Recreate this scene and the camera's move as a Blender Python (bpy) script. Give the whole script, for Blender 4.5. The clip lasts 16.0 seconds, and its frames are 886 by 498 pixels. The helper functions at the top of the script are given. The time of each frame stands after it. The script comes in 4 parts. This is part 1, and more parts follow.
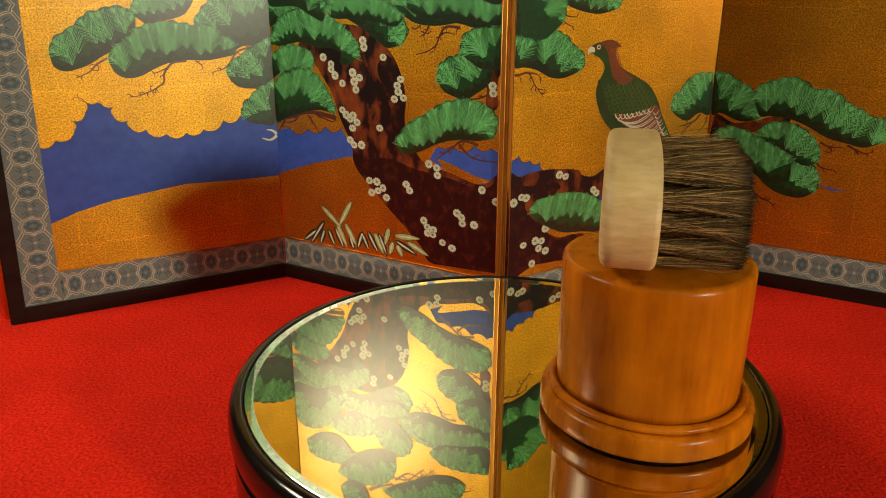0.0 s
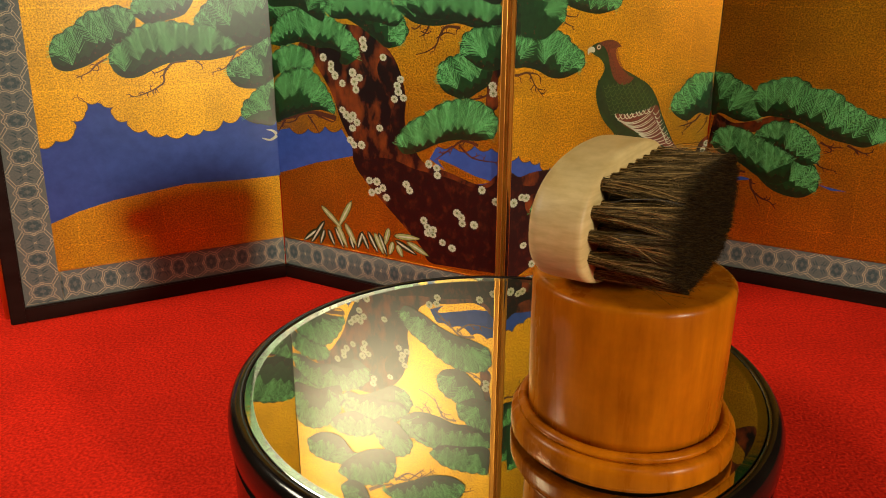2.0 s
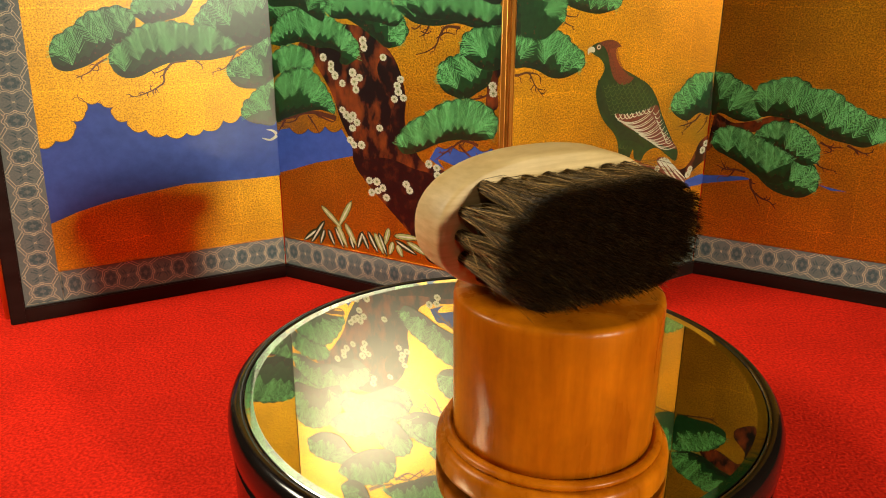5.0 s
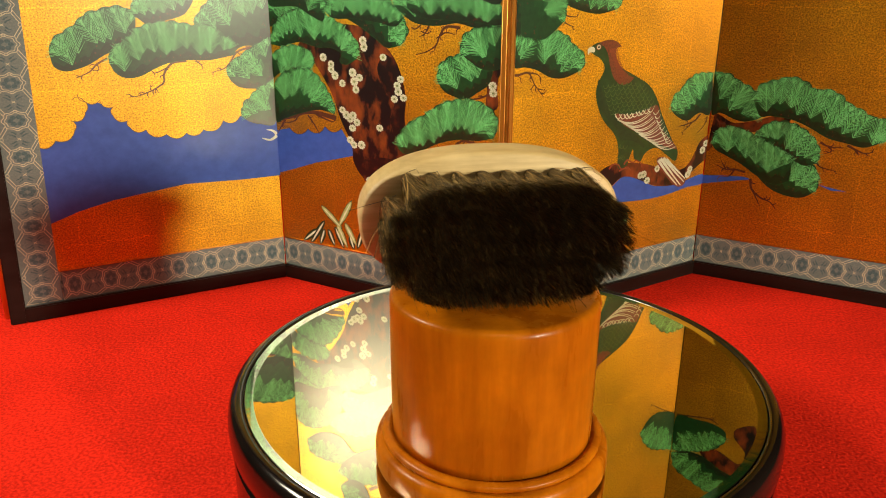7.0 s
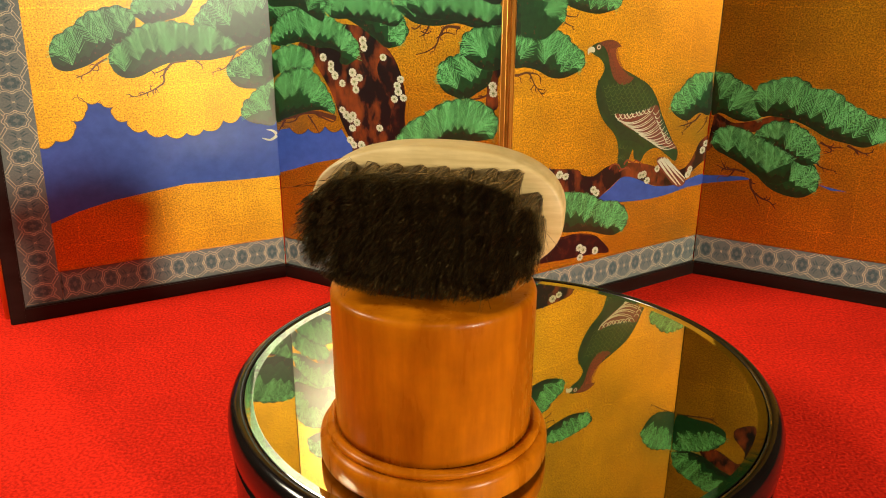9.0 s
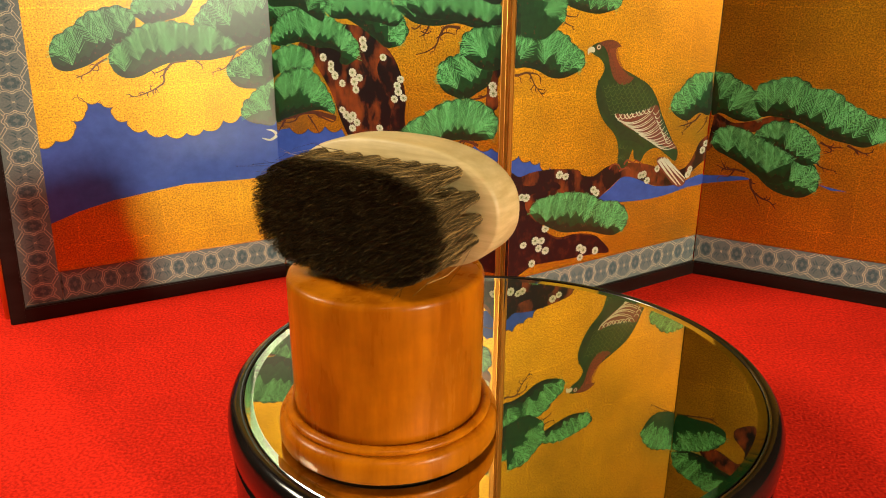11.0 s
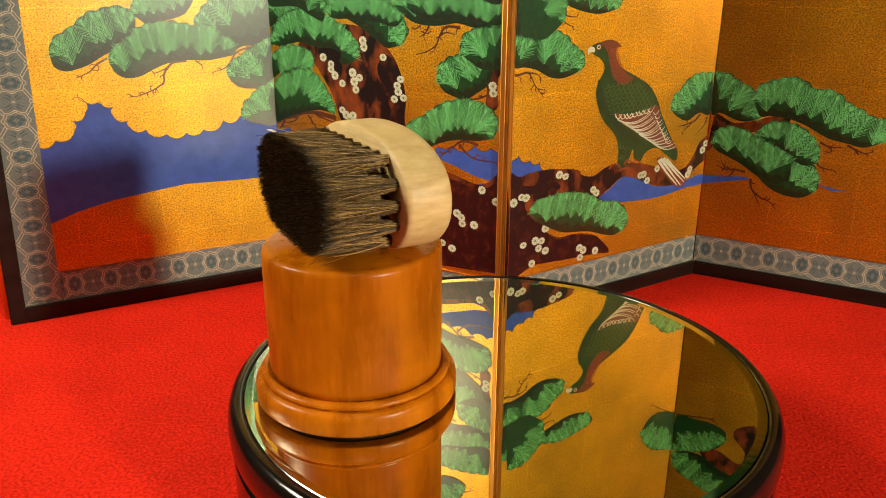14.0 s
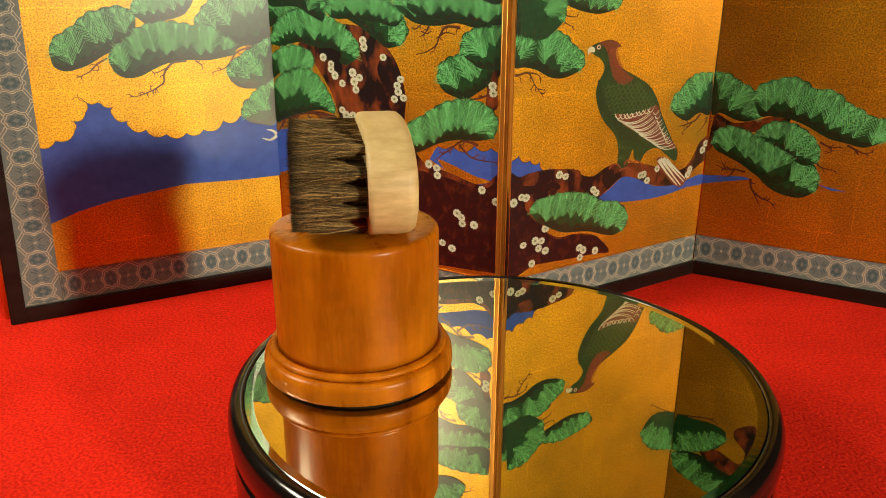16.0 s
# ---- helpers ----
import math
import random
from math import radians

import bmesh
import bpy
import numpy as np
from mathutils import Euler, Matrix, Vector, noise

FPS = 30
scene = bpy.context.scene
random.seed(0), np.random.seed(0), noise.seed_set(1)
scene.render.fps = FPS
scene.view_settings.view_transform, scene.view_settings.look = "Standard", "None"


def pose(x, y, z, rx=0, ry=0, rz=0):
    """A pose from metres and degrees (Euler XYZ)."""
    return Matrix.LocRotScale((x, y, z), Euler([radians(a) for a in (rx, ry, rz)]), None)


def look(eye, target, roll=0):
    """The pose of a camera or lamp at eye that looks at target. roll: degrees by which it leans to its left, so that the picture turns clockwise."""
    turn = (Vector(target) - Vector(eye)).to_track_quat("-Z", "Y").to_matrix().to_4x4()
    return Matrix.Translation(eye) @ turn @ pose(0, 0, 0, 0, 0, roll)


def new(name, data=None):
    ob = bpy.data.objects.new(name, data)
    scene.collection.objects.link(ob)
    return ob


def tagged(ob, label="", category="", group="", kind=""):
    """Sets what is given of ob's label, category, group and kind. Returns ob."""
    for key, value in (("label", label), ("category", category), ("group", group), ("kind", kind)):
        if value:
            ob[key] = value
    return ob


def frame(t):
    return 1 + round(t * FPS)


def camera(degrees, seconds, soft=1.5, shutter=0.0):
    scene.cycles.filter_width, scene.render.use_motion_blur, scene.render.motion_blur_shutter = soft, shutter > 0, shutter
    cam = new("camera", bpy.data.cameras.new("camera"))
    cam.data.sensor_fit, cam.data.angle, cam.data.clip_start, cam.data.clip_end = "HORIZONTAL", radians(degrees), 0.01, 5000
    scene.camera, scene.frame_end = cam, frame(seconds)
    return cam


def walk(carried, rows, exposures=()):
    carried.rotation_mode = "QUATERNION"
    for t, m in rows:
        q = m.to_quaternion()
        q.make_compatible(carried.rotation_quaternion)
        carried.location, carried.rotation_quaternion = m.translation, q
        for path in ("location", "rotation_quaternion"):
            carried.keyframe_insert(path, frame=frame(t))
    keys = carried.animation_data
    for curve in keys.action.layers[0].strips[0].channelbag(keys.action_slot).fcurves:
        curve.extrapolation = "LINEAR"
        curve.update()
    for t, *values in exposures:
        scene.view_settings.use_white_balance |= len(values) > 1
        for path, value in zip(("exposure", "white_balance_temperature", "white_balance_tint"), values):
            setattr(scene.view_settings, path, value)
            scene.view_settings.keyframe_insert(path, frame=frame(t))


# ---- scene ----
# ---- camera ----
MIRROR_Z = 0.0575                      # top of the turntable's glass over the carpet
EYE = (0.0, 0.0, 0.2352)
TILT = radians(19.55)
cam = camera(59.93, 16.0, soft=1.0, shutter=0.5)
VIEW = look(EYE, (0.0, math.cos(TILT), EYE[2] - math.sin(TILT)), 0.195)
walk(cam, [(0.0, VIEW), (16.0, VIEW)], exposures=[(0.0, -0.72), (3.5, -0.58), (6.3, -0.10), (12.0, -0.06), (16.0, -0.20)])

# ---- world and lamps ----
world = bpy.data.worlds.new("room_air")
scene.world = world
world.use_nodes = True
world.node_tree.nodes["Background"].inputs[0].default_value = (1.0, 0.75, 0.5, 1)
world.node_tree.nodes["Background"].inputs[1].default_value = 0.03


def lamp(name, eye, target, size, watts, colour, tall=0.0, spread=180.0):
    data = bpy.data.lights.new(name, "AREA")
    data.shape, data.size, data.energy, data.color = "ELLIPSE" if tall else "DISK", size, watts, colour
    data.size_y, data.spread = tall or size, radians(spread)
    ob = new(name, data)
    ob.matrix_world = look(eye, target)
    return ob


lamp("lamp_west", (-0.58, 0.31, 0.555), (0.0, 0.45, 0.05), 0.20, 1.98, (1.0, 0.90, 0.68), 0.20, 100.0)
lamp("lamp_east", (1.22, -0.99, 0.545), (0.0, 0.45, 0.08), 0.15, 5.7, (1.0, 0.90, 0.66), 0.19, 70.0)
# added fill light, high in front; stands in for the room's ambient light
lamp("lamp_fill", (0.2, -1.4, 2.2), (0.0, 0.5, 0.0), 0.6, 8.0, (1.0, 0.86, 0.62))


# ---- mesh helpers ----
def part(name, bm, material, parent=None, label="", smooth=False):
    me = bpy.data.meshes.new(name)
    bm.to_mesh(me)
    bm.free()
    me.materials.append(material)
    if smooth:
        for f in me.polygons:
            f.use_smooth = True
    ob = new(name, me)
    if parent:
        ob.parent = parent
    if label:
        ob["label"] = label
    return ob


def raw(name, verts, faces, material, parent=None, label="", smooth=False):
    me = bpy.data.meshes.new(name)
    me.from_pydata(verts, [], faces)
    me.materials.append(material)
    if smooth:
        for f in me.polygons:
            f.use_smooth = True
    ob = new(name, me)
    if parent:
        ob.parent = parent
    if label:
        ob["label"] = label
    return ob


def box(x0, x1, y0, y1, z0, z1, bevel=0.0, segments=2):
    bm = bmesh.new()
    bmesh.ops.create_cube(bm, size=1, matrix=Matrix.LocRotScale(
        ((x0 + x1) / 2, (y0 + y1) / 2, (z0 + z1) / 2), None, (x1 - x0, y1 - y0, z1 - z0)))
    if bevel:
        bmesh.ops.bevel(bm, geom=bm.edges[:], offset=bevel, segments=segments, affect="EDGES")
    return bm


def lathe(profile, steps=128, closed=False):
    """A turned form from (radius, height) pairs, from below upwards."""
    bm = bmesh.new()
    rings = []
    for r, z in profile:
        if r < 1e-6:
            rings.append([bm.verts.new((0, 0, z))])
        else:
            rings.append([bm.verts.new((r * math.cos(2 * math.pi * i / steps), r * math.sin(2 * math.pi * i / steps), z))
                          for i in range(steps)])
    pairs = list(zip(rings, rings[1:])) + ([(rings[-1], rings[0])] if closed else [])
    for a, b in pairs:
        for i in range(steps):
            j = (i + 1) % steps
            if len(a) == 1 and len(b) == 1:
                continue
            if len(a) == 1:
                bm.faces.new((a[0], b[j], b[i]))
            elif len(b) == 1:
                bm.faces.new((a[i], a[j], b[0]))
            else:
                bm.faces.new((a[i], a[j], b[j], b[i]))
    bmesh.ops.recalc_face_normals(bm, faces=bm.faces[:])
    return bm


# ---- materials ----
def material(name, colour, rough=0.5, metal=0.0, coat=0.0, coat_rough=0.1, sheen=0.0):
    m = bpy.data.materials.new(name)
    m.use_nodes = True
    b = m.node_tree.nodes["Principled BSDF"]
    b.inputs["Base Color"].default_value = (*colour, 1)
    b.inputs["Roughness"].default_value = rough
    b.inputs["Metallic"].default_value = metal
    b.inputs["Coat Weight"].default_value = coat
    b.inputs["Coat Roughness"].default_value = coat_rough
    b.inputs["Coat IOR"].default_value = 1.7
    b.inputs["Sheen Weight"].default_value = sheen
    return m


def node(m, kind, **inputs):
    n = m.node_tree.nodes.new(kind)
    for k, v in inputs.items():
        n.inputs[k.replace("_", " ")].default_value = v
    return n


def link(m, a, out, b, into):
    m.node_tree.links.new(a.outputs[out], b.inputs[into])


def grain(m, low, high, scale, stretch=(1, 1, 1), detail=6.0, bump=0.0, bump_scale=0.0, rough=None, contrast=(0.35, 0.65), distance=0.001):
    """Lets two tones mix by a noise in the object's own space, with fine relief."""
    b = m.node_tree.nodes["Principled BSDF"]
    tc = m.node_tree.nodes.new("ShaderNodeTexCoord")
    mp = m.node_tree.nodes.new("ShaderNodeMapping")
    mp.inputs["Scale"].default_value = stretch
    link(m, tc, "Object", mp, "Vector")
    n = node(m, "ShaderNodeTexNoise", Scale=scale, Detail=detail, Roughness=0.6)
    link(m, mp, "Vector", n, "Vector")
    ramp = m.node_tree.nodes.new("ShaderNodeValToRGB")
    ramp.color_ramp.elements[0].position, ramp.color_ramp.elements[1].position = contrast
    ramp.color_ramp.elements[0].color, ramp.color_ramp.elements[1].color = (*low, 1), (*high, 1)
    link(m, n, "Fac", ramp, "Fac")
    link(m, ramp, "Color", b, "Base Color")
    if rough:
        mr = node(m, "ShaderNodeMapRange", To_Min=rough[0], To_Max=rough[1])
        link(m, n, "Fac", mr, "Value")
        link(m, mr, "Result", b, "Roughness")
    if bump:
        n2 = node(m, "ShaderNodeTexNoise", Scale=bump_scale or scale, Detail=3.0)
        link(m, mp, "Vector", n2, "Vector")
        bp = node(m, "ShaderNodeBump", Strength=bump, Distance=distance)
        link(m, n2, "Fac", bp, "Height")
        link(m, bp, "Normal", b, "Normal")
    return ramp


CARPET = material("red_felt", (0.5, 0.01, 0.008), 1.0)
CARPET.node_tree.nodes["Principled BSDF"].inputs["Specular IOR Level"].default_value = 0.08
grain(CARPET, (0.58, 0.010, 0.004), (0.95, 0.033, 0.012), 560.0, detail=9, bump=0.8, bump_scale=560.0, contrast=(0.36, 0.62), distance=0.0014)
WALL = material("plaster", (0.28, 0.25, 0.21), 0.9)
grain(WALL, (0.085, 0.065, 0.05), (0.115, 0.09, 0.07), 3.0, bump=0.1, bump_scale=40)
LACQUER = material("black_lacquer", (0.012, 0.008, 0.007), 0.16)
grain(LACQUER, (0.006, 0.004, 0.0035), (0.012, 0.008, 0.006), 30.0, rough=(0.10, 0.20))
FRAME_WOOD = material("dark_lacquered_wood", (0.02, 0.011, 0.008), 0.3)
FRAME_WOOD.node_tree.nodes["Principled BSDF"].inputs["Specular IOR Level"].default_value = 0.25
grain(FRAME_WOOD, (0.006, 0.004, 0.003), (0.016, 0.009, 0.007), 60.0, (0.1, 1, 1), rough=(0.22, 0.42))
EDGE_GOLD = material("gilded_edge", (0.6, 0.27, 0.05), 0.34, metal=1.0)
grain(EDGE_GOLD, (0.4, 0.15, 0.025), (0.75, 0.38, 0.08), 120.0, (1, 0.06, 1), rough=(0.25, 0.45), bump=0.2, bump_scale=500, distance=0.0004)
MIRROR = material("mirror_glass", (0.73, 0.66, 0.48), 0.015, metal=1.0)
BEVEL = material("bevelled_glass", (0.62, 0.66, 0.50), 0.05, metal=1.0)
GLASS_EDGE = material("ground_glass_edge", (0.7, 0.78, 0.7), 0.12, metal=1.0)
TURNED = material("turned_wood", (0.5, 0.2, 0.05), 0.42)
TURNED.node_tree.nodes["Principled BSDF"].inputs["Specular IOR Level"].default_value = 0.16
grain(TURNED, (0.29, 0.067, 0.001), (0.56, 0.160, 0.003), 60.0, (1, 1, 0.16), detail=10.0, bump=0.3, bump_scale=260, rough=(0.20, 0.36), distance=0.0005)
SPACER = material("dark_spacer", (0.02, 0.012, 0.008), 0.95)
BEECH = material("pale_beech", (0.62, 0.42, 0.2), 0.5)
grain(BEECH, (0.54, 0.375, 0.150), (0.68, 0.505, 0.235), 420.0, (0.07, 0.2, 1), bump=0.15, bump_scale=400, rough=(0.42, 0.6), distance=0.0004)
HAIR = material("horsehair", (0.05, 0.03, 0.018), 0.42)
HAIR.node_tree.nodes["Principled BSDF"].inputs["Specular IOR Level"].default_value = 0.2
geo = HAIR.node_tree.nodes.new("ShaderNodeNewGeometry")
hair_ramp = HAIR.node_tree.nodes.new("ShaderNodeValToRGB")
hair_ramp.color_ramp.elements[0].color, hair_ramp.color_ramp.elements[1].color = (0.012, 0.0064, 0.0026, 1), (0.72, 0.44, 0.15, 1)
hair_mid = hair_ramp.color_ramp.elements.new(0.72)
hair_mid.color = (0.190, 0.125, 0.048, 1)
link(HAIR, geo, "Random Per Island", hair_ramp, "Fac")
# tawny shafts, the colour scaled down to a fifth towards the tips
hair_coord = HAIR.node_tree.nodes.new("ShaderNodeTexCoord")
hair_axis = HAIR.node_tree.nodes.new("ShaderNodeSeparateXYZ")
link(HAIR, hair_coord, "Object", hair_axis, "Vector")
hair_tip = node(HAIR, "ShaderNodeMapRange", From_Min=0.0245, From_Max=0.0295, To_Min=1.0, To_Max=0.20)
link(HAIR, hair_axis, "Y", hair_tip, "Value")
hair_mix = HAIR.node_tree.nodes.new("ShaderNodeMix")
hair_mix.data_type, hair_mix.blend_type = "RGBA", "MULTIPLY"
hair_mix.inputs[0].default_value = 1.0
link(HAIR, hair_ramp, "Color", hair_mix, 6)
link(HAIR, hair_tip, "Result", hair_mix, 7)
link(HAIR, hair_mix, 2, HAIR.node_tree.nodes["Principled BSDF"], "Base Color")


def mottle(m, scale, low, high):
    """Uneven stain: the base colour swells and fades over a larger scale."""
    nodes, b = m.node_tree.nodes, m.node_tree.nodes["Principled BSDF"]
    source = b.inputs["Base Color"].links[0].from_socket
    tc = nodes.new("ShaderNodeTexCoord")
    n = node(m, "ShaderNodeTexNoise", Scale=scale, Detail=5.0, Roughness=0.65)
    link(m, tc, "Object", n, "Vector")
    r = node(m, "ShaderNodeMapRange", From_Min=0.3, From_Max=0.7, To_Min=low, To_Max=high)
    link(m, n, "Fac", r, "Value")
    mix = nodes.new("ShaderNodeMix")
    mix.data_type, mix.blend_type = "RGBA", "MULTIPLY"
    mix.inputs[0].default_value = 1.0
    m.node_tree.links.new(source, mix.inputs[6])
    link(m, r, "Result", mix, 7)
    link(m, mix, 2, b, "Base Color")


mottle(TURNED, 24.0, 0.74, 1.18)
mottle(BEECH, 45.0, 0.86, 1.08)
mottle(CARPET, 14.0, 0.86, 1.08)

# ---- the room ----
tagged(part("floor", box(-2.0, 2.0, -2.0, 2.0, -0.03, 0.0), CARPET), "bright red felt carpet over the display floor", "carpet", kind="structure")
for n, b in (("wall_north", (-2.1, 2.1, 2.0, 2.1, -0.03, 2.4)), ("wall_south", (-2.1, 2.1, -2.1, -2.0, -0.03, 2.4)),
             ("wall_east", (2.0, 2.1, -2.0, 2.0, -0.03, 2.4)), ("wall_west", (-2.1, -2.0, -2.0, 2.0, -0.03, 2.4))):
    tagged(part(n, box(*b), WALL), "plain brown plaster wall of the room", "wall", kind="structure")
tagged(part("ceiling", box(-2.1, 2.1, -2.1, 2.1, 2.4, 2.5), WALL), "plain brown plaster ceiling", "ceiling", kind="structure")

# ---- the turntable ----
TABLE = (0.0276, 0.3266)


def turntable():
    base = new("turntable")
    base.matrix_world = pose(TABLE[0], TABLE[1], 0)
    tagged(base, "round black lacquer turntable with a mirror top", "turntable")
    part("drum", lathe([(0, 0.0), (0.1245, 0.0), (0.1255, 0.001), (0.1255, 0.0375), (0, 0.0375)]), LACQUER, base, smooth=False)
    disc = part("disc", lathe([(0, 0.040), (0.1225, 0.040), (0.1252, 0.0410), (0.1264, 0.0436), (0.1267, 0.0490), (0.1264, 0.0528),
                               (0.1254, 0.0558), (0.1238, 0.0576), (0.1220, 0.0584), (0.1203, 0.0584), (0.1194, 0.0579), (0.1191, 0.0570), (0.1190, 0.0550), (0, 0.0550)]),
                LACQUER, base, "glossy black rounded rim", smooth=True)
    part("spindle", lathe([(0, 0.034), (0.03, 0.034), (0.03, 0.0405), (0, 0.0405)], 48), LACQUER, base)
    part("mirror", lathe([(0, 0.0575), (0.1150, 0.0575)]), MIRROR, disc, "flat silvered mirror glass")
    part("bevel", lathe([(0.1150, 0.0575), (0.1186, 0.0575 + 0.0036 * math.tan(radians(6.3)))]), BEVEL, disc, "bevelled border of the mirror")
    part("glass_edge", lathe([(0.1186, 0.0579), (0.1189, 0.0577), (0.11895, 0.0555)]), GLASS_EDGE, disc)
    return base, disc


table, disc = turntable()


# ---- the wooden stand ----
def wooden_stand():
    stand = new("wooden_stand")
    tagged(stand, "turned orange-brown wooden cylinder stand with a stepped foot", "stand")
    part("column", lathe([(0, 0.0146), (0.0380, 0.0146), (0.0381, 0.0180), (0.0383, 0.03), (0.0384, 0.060), (0.0384, 0.0680), (0.0380, 0.0696), (0.0370, 0.0705), (0.0355, 0.0708), (0, 0.0708)]),
         TURNED, stand, smooth=True)
    part("upper_ring", lathe([(0, 0.0120), (0.0405, 0.0120), (0.0413, 0.0124), (0.0419, 0.0130), (0.0421, 0.0137), (0.0418, 0.0145), (0.0410, 0.0151), (0.0398, 0.0154), (0.0389, 0.0153), (0.0384, 0.0147), (0, 0.0147)]), TURNED, stand, smooth=True)
    part("foot", lathe([(0, 0.0021), (0.0438, 0.0021), (0.0445, 0.0022), (0.0448, 0.0025), (0.0449, 0.0040), (0.0448, 0.0082), (0.0445, 0.0098), (0.0438, 0.0110), (0.0427, 0.0118), (0.0414, 0.0122), (0.0407, 0.0121), (0, 0.0121)]), TURNED, stand, smooth=True)
    # added dark disc, gives the dark gap between the foot and its reflection
    part("gap_spacer", lathe([(0, 0.0), (0.0402, 0.0), (0.0404, 0.0002), (0.0404, 0.0022), (0, 0.0022)]), SPACER, stand, "added dark spacer for the dark gap under the foot")
    return stand


stand = wooden_stand()


# ---- the brush ----
def oval(a, b, power, steps):
    out = []
    for i in range(steps):
        t = 2 * math.pi * i / steps
        c, s = math.cos(t), math.sin(t)
        out.append((a * math.copysign(abs(c) ** (2 / power), c), b * math.copysign(abs(s) ** (2 / power), s)))
    return out


HALF_LENGTH, HALF_HEIGHT, BLOCK, BRISTLE = 0.0473, 0.0245, 0.0198, 0.0298


def hair_brush():
    """Stands on its long edge: x along its length, y the way of the bristles, z up from the edge it stands on."""
    brush = new("brush")
    tagged(brush, "oval beechwood brush with dark brown horsehair bristles", "brush")
    bm = bmesh.new()
    rings = []
    back = -BLOCK
    for inset, y in ((0.010, back - 0.0006), (0.0045, back - 0.0003), (0.0018, back + 0.0004), (0.0004, back + 0.0020), (0.0, back + 0.0045),
                     (0.0, -0.0022), (0.0003, -0.0008), (0.0012, 0.0), (0.008, 0.0)):
        rings.append([bm.verts.new((x, y, z + HALF_HEIGHT)) for x, z in oval(HALF_LENGTH - inset, HALF_HEIGHT - inset, 2.35, 96)])
    for a, b in zip(rings, rings[1:]):
        for i in range(96):
            j = (i + 1) % 96
            bm.faces.new((a[i], a[j], b[j], b[i]))
    bm.faces.new(rings[0])
    bm.faces.new(rings[-1])
    bmesh.ops.recalc_face_normals(bm, faces=bm.faces[:])
    part("wooden_back", bm, BEECH, brush, "pale beechwood oval back", smooth=True)
    rnd = random.Random(5)
    rows = 5
    for row in range(rows):
        z = (row - 2) * 0.0080
        width = HALF_LENGTH * (1 - abs(z / HALF_HEIGHT) ** 2.35) ** (1 / 2.35) - 0.0042
        count = max(3, int(round(2 * width / 0.0086)))
        for k in range(count):
            x = -width + 2 * width * (k + 0.5) / count
            verts, faces = [], []
            cell_x, cell_z = 1.06 * width / count, 0.0047
            for s in range(620):
                ang, rad = rnd.uniform(0, 2 * math.pi), math.sqrt(rnd.random())
                bx, bz = x + 0.0022 * rad * math.cos(ang), z + 0.0022 * rad * math.sin(ang)
                # the tips spread until the tufts close into one oval field
                tx = x * 0.965 + cell_x * rnd.uniform(-1, 1) + rnd.gauss(0, 0.0007)
                tz = z * 1.04 + cell_z * rnd.uniform(-1, 1) + rnd.gauss(0, 0.0006)
                tip = BRISTLE + rnd.gauss(0, 0.0007)
                out = ((abs(tx) / 0.0446) ** 2.0 + (abs(tz) / 0.0233) ** 2.0) ** 0.5
                if out > 1:
                    pull = 1 / (out + abs(rnd.gauss(0, 0.035)))
                    tx, tz = tx * pull, tz * pull
                coarse = rnd.random() < 0.12
                sway, lift = rnd.gauss(0, 0.0005), rnd.gauss(0, 0.0005)
                if rnd.random() < 0.03:
                    tx, tz = tx + rnd.gauss(0, 0.0035), tz + rnd.gauss(0, 0.0030)
                    tip += rnd.uniform(-0.005, 0.0025)
                    sway, lift = sway * 3, lift * 3
                w = rnd.uniform(0.00014, 0.00019) if coarse else rnd.uniform(0.00006, 0.00010)
                tz = max(tz, -HALF_HEIGHT + 0.0006)
                turn = rnd.uniform(0, 2)
                base = len(verts)
                for f in (0.0, 0.35, 0.7, 1.0):
                    g, bow = f ** 1.2, 4 * f * (1 - f)
                    cx, cz, cy = bx + (tx - bx) * g + sway * bow, bz + (tz - bz) * g + lift * bow, tip * f - 0.001 * (1 - f)
                    for q in range(3):
                        aa = turn + q * 2.0944
                        verts.append((cx + w * (1 - 0.45 * f) * math.cos(aa), cy, max(cz, 0.0003 - HALF_HEIGHT) + HALF_HEIGHT + w * (1 - 0.45 * f) * math.sin(aa)))
                for seg in (0, 3, 6):
                    for q in range(3):
                        r = (q + 1) % 3
                        faces.append((base + seg + q, base + seg + r, base + seg + 3 + r, base + seg + 3 + q))
                faces.append((base + 9, base + 10, base + 11))
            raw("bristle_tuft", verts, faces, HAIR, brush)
    return brush


brush = hair_brush()

# ---- the folding screen ----
def pigment(name, low, high, scale=260.0, rough=0.36, bump=0.12):
    m = material(name, high, rough + 0.12, coat=1.0, coat_rough=0.31)
    m.node_tree.nodes["Principled BSDF"].inputs["Specular IOR Level"].default_value = 0.05
    grain(m, low, high, scale, bump=bump, bump_scale=1400.0, rough=(rough + 0.06, rough + 0.2), distance=0.0003)
    return m


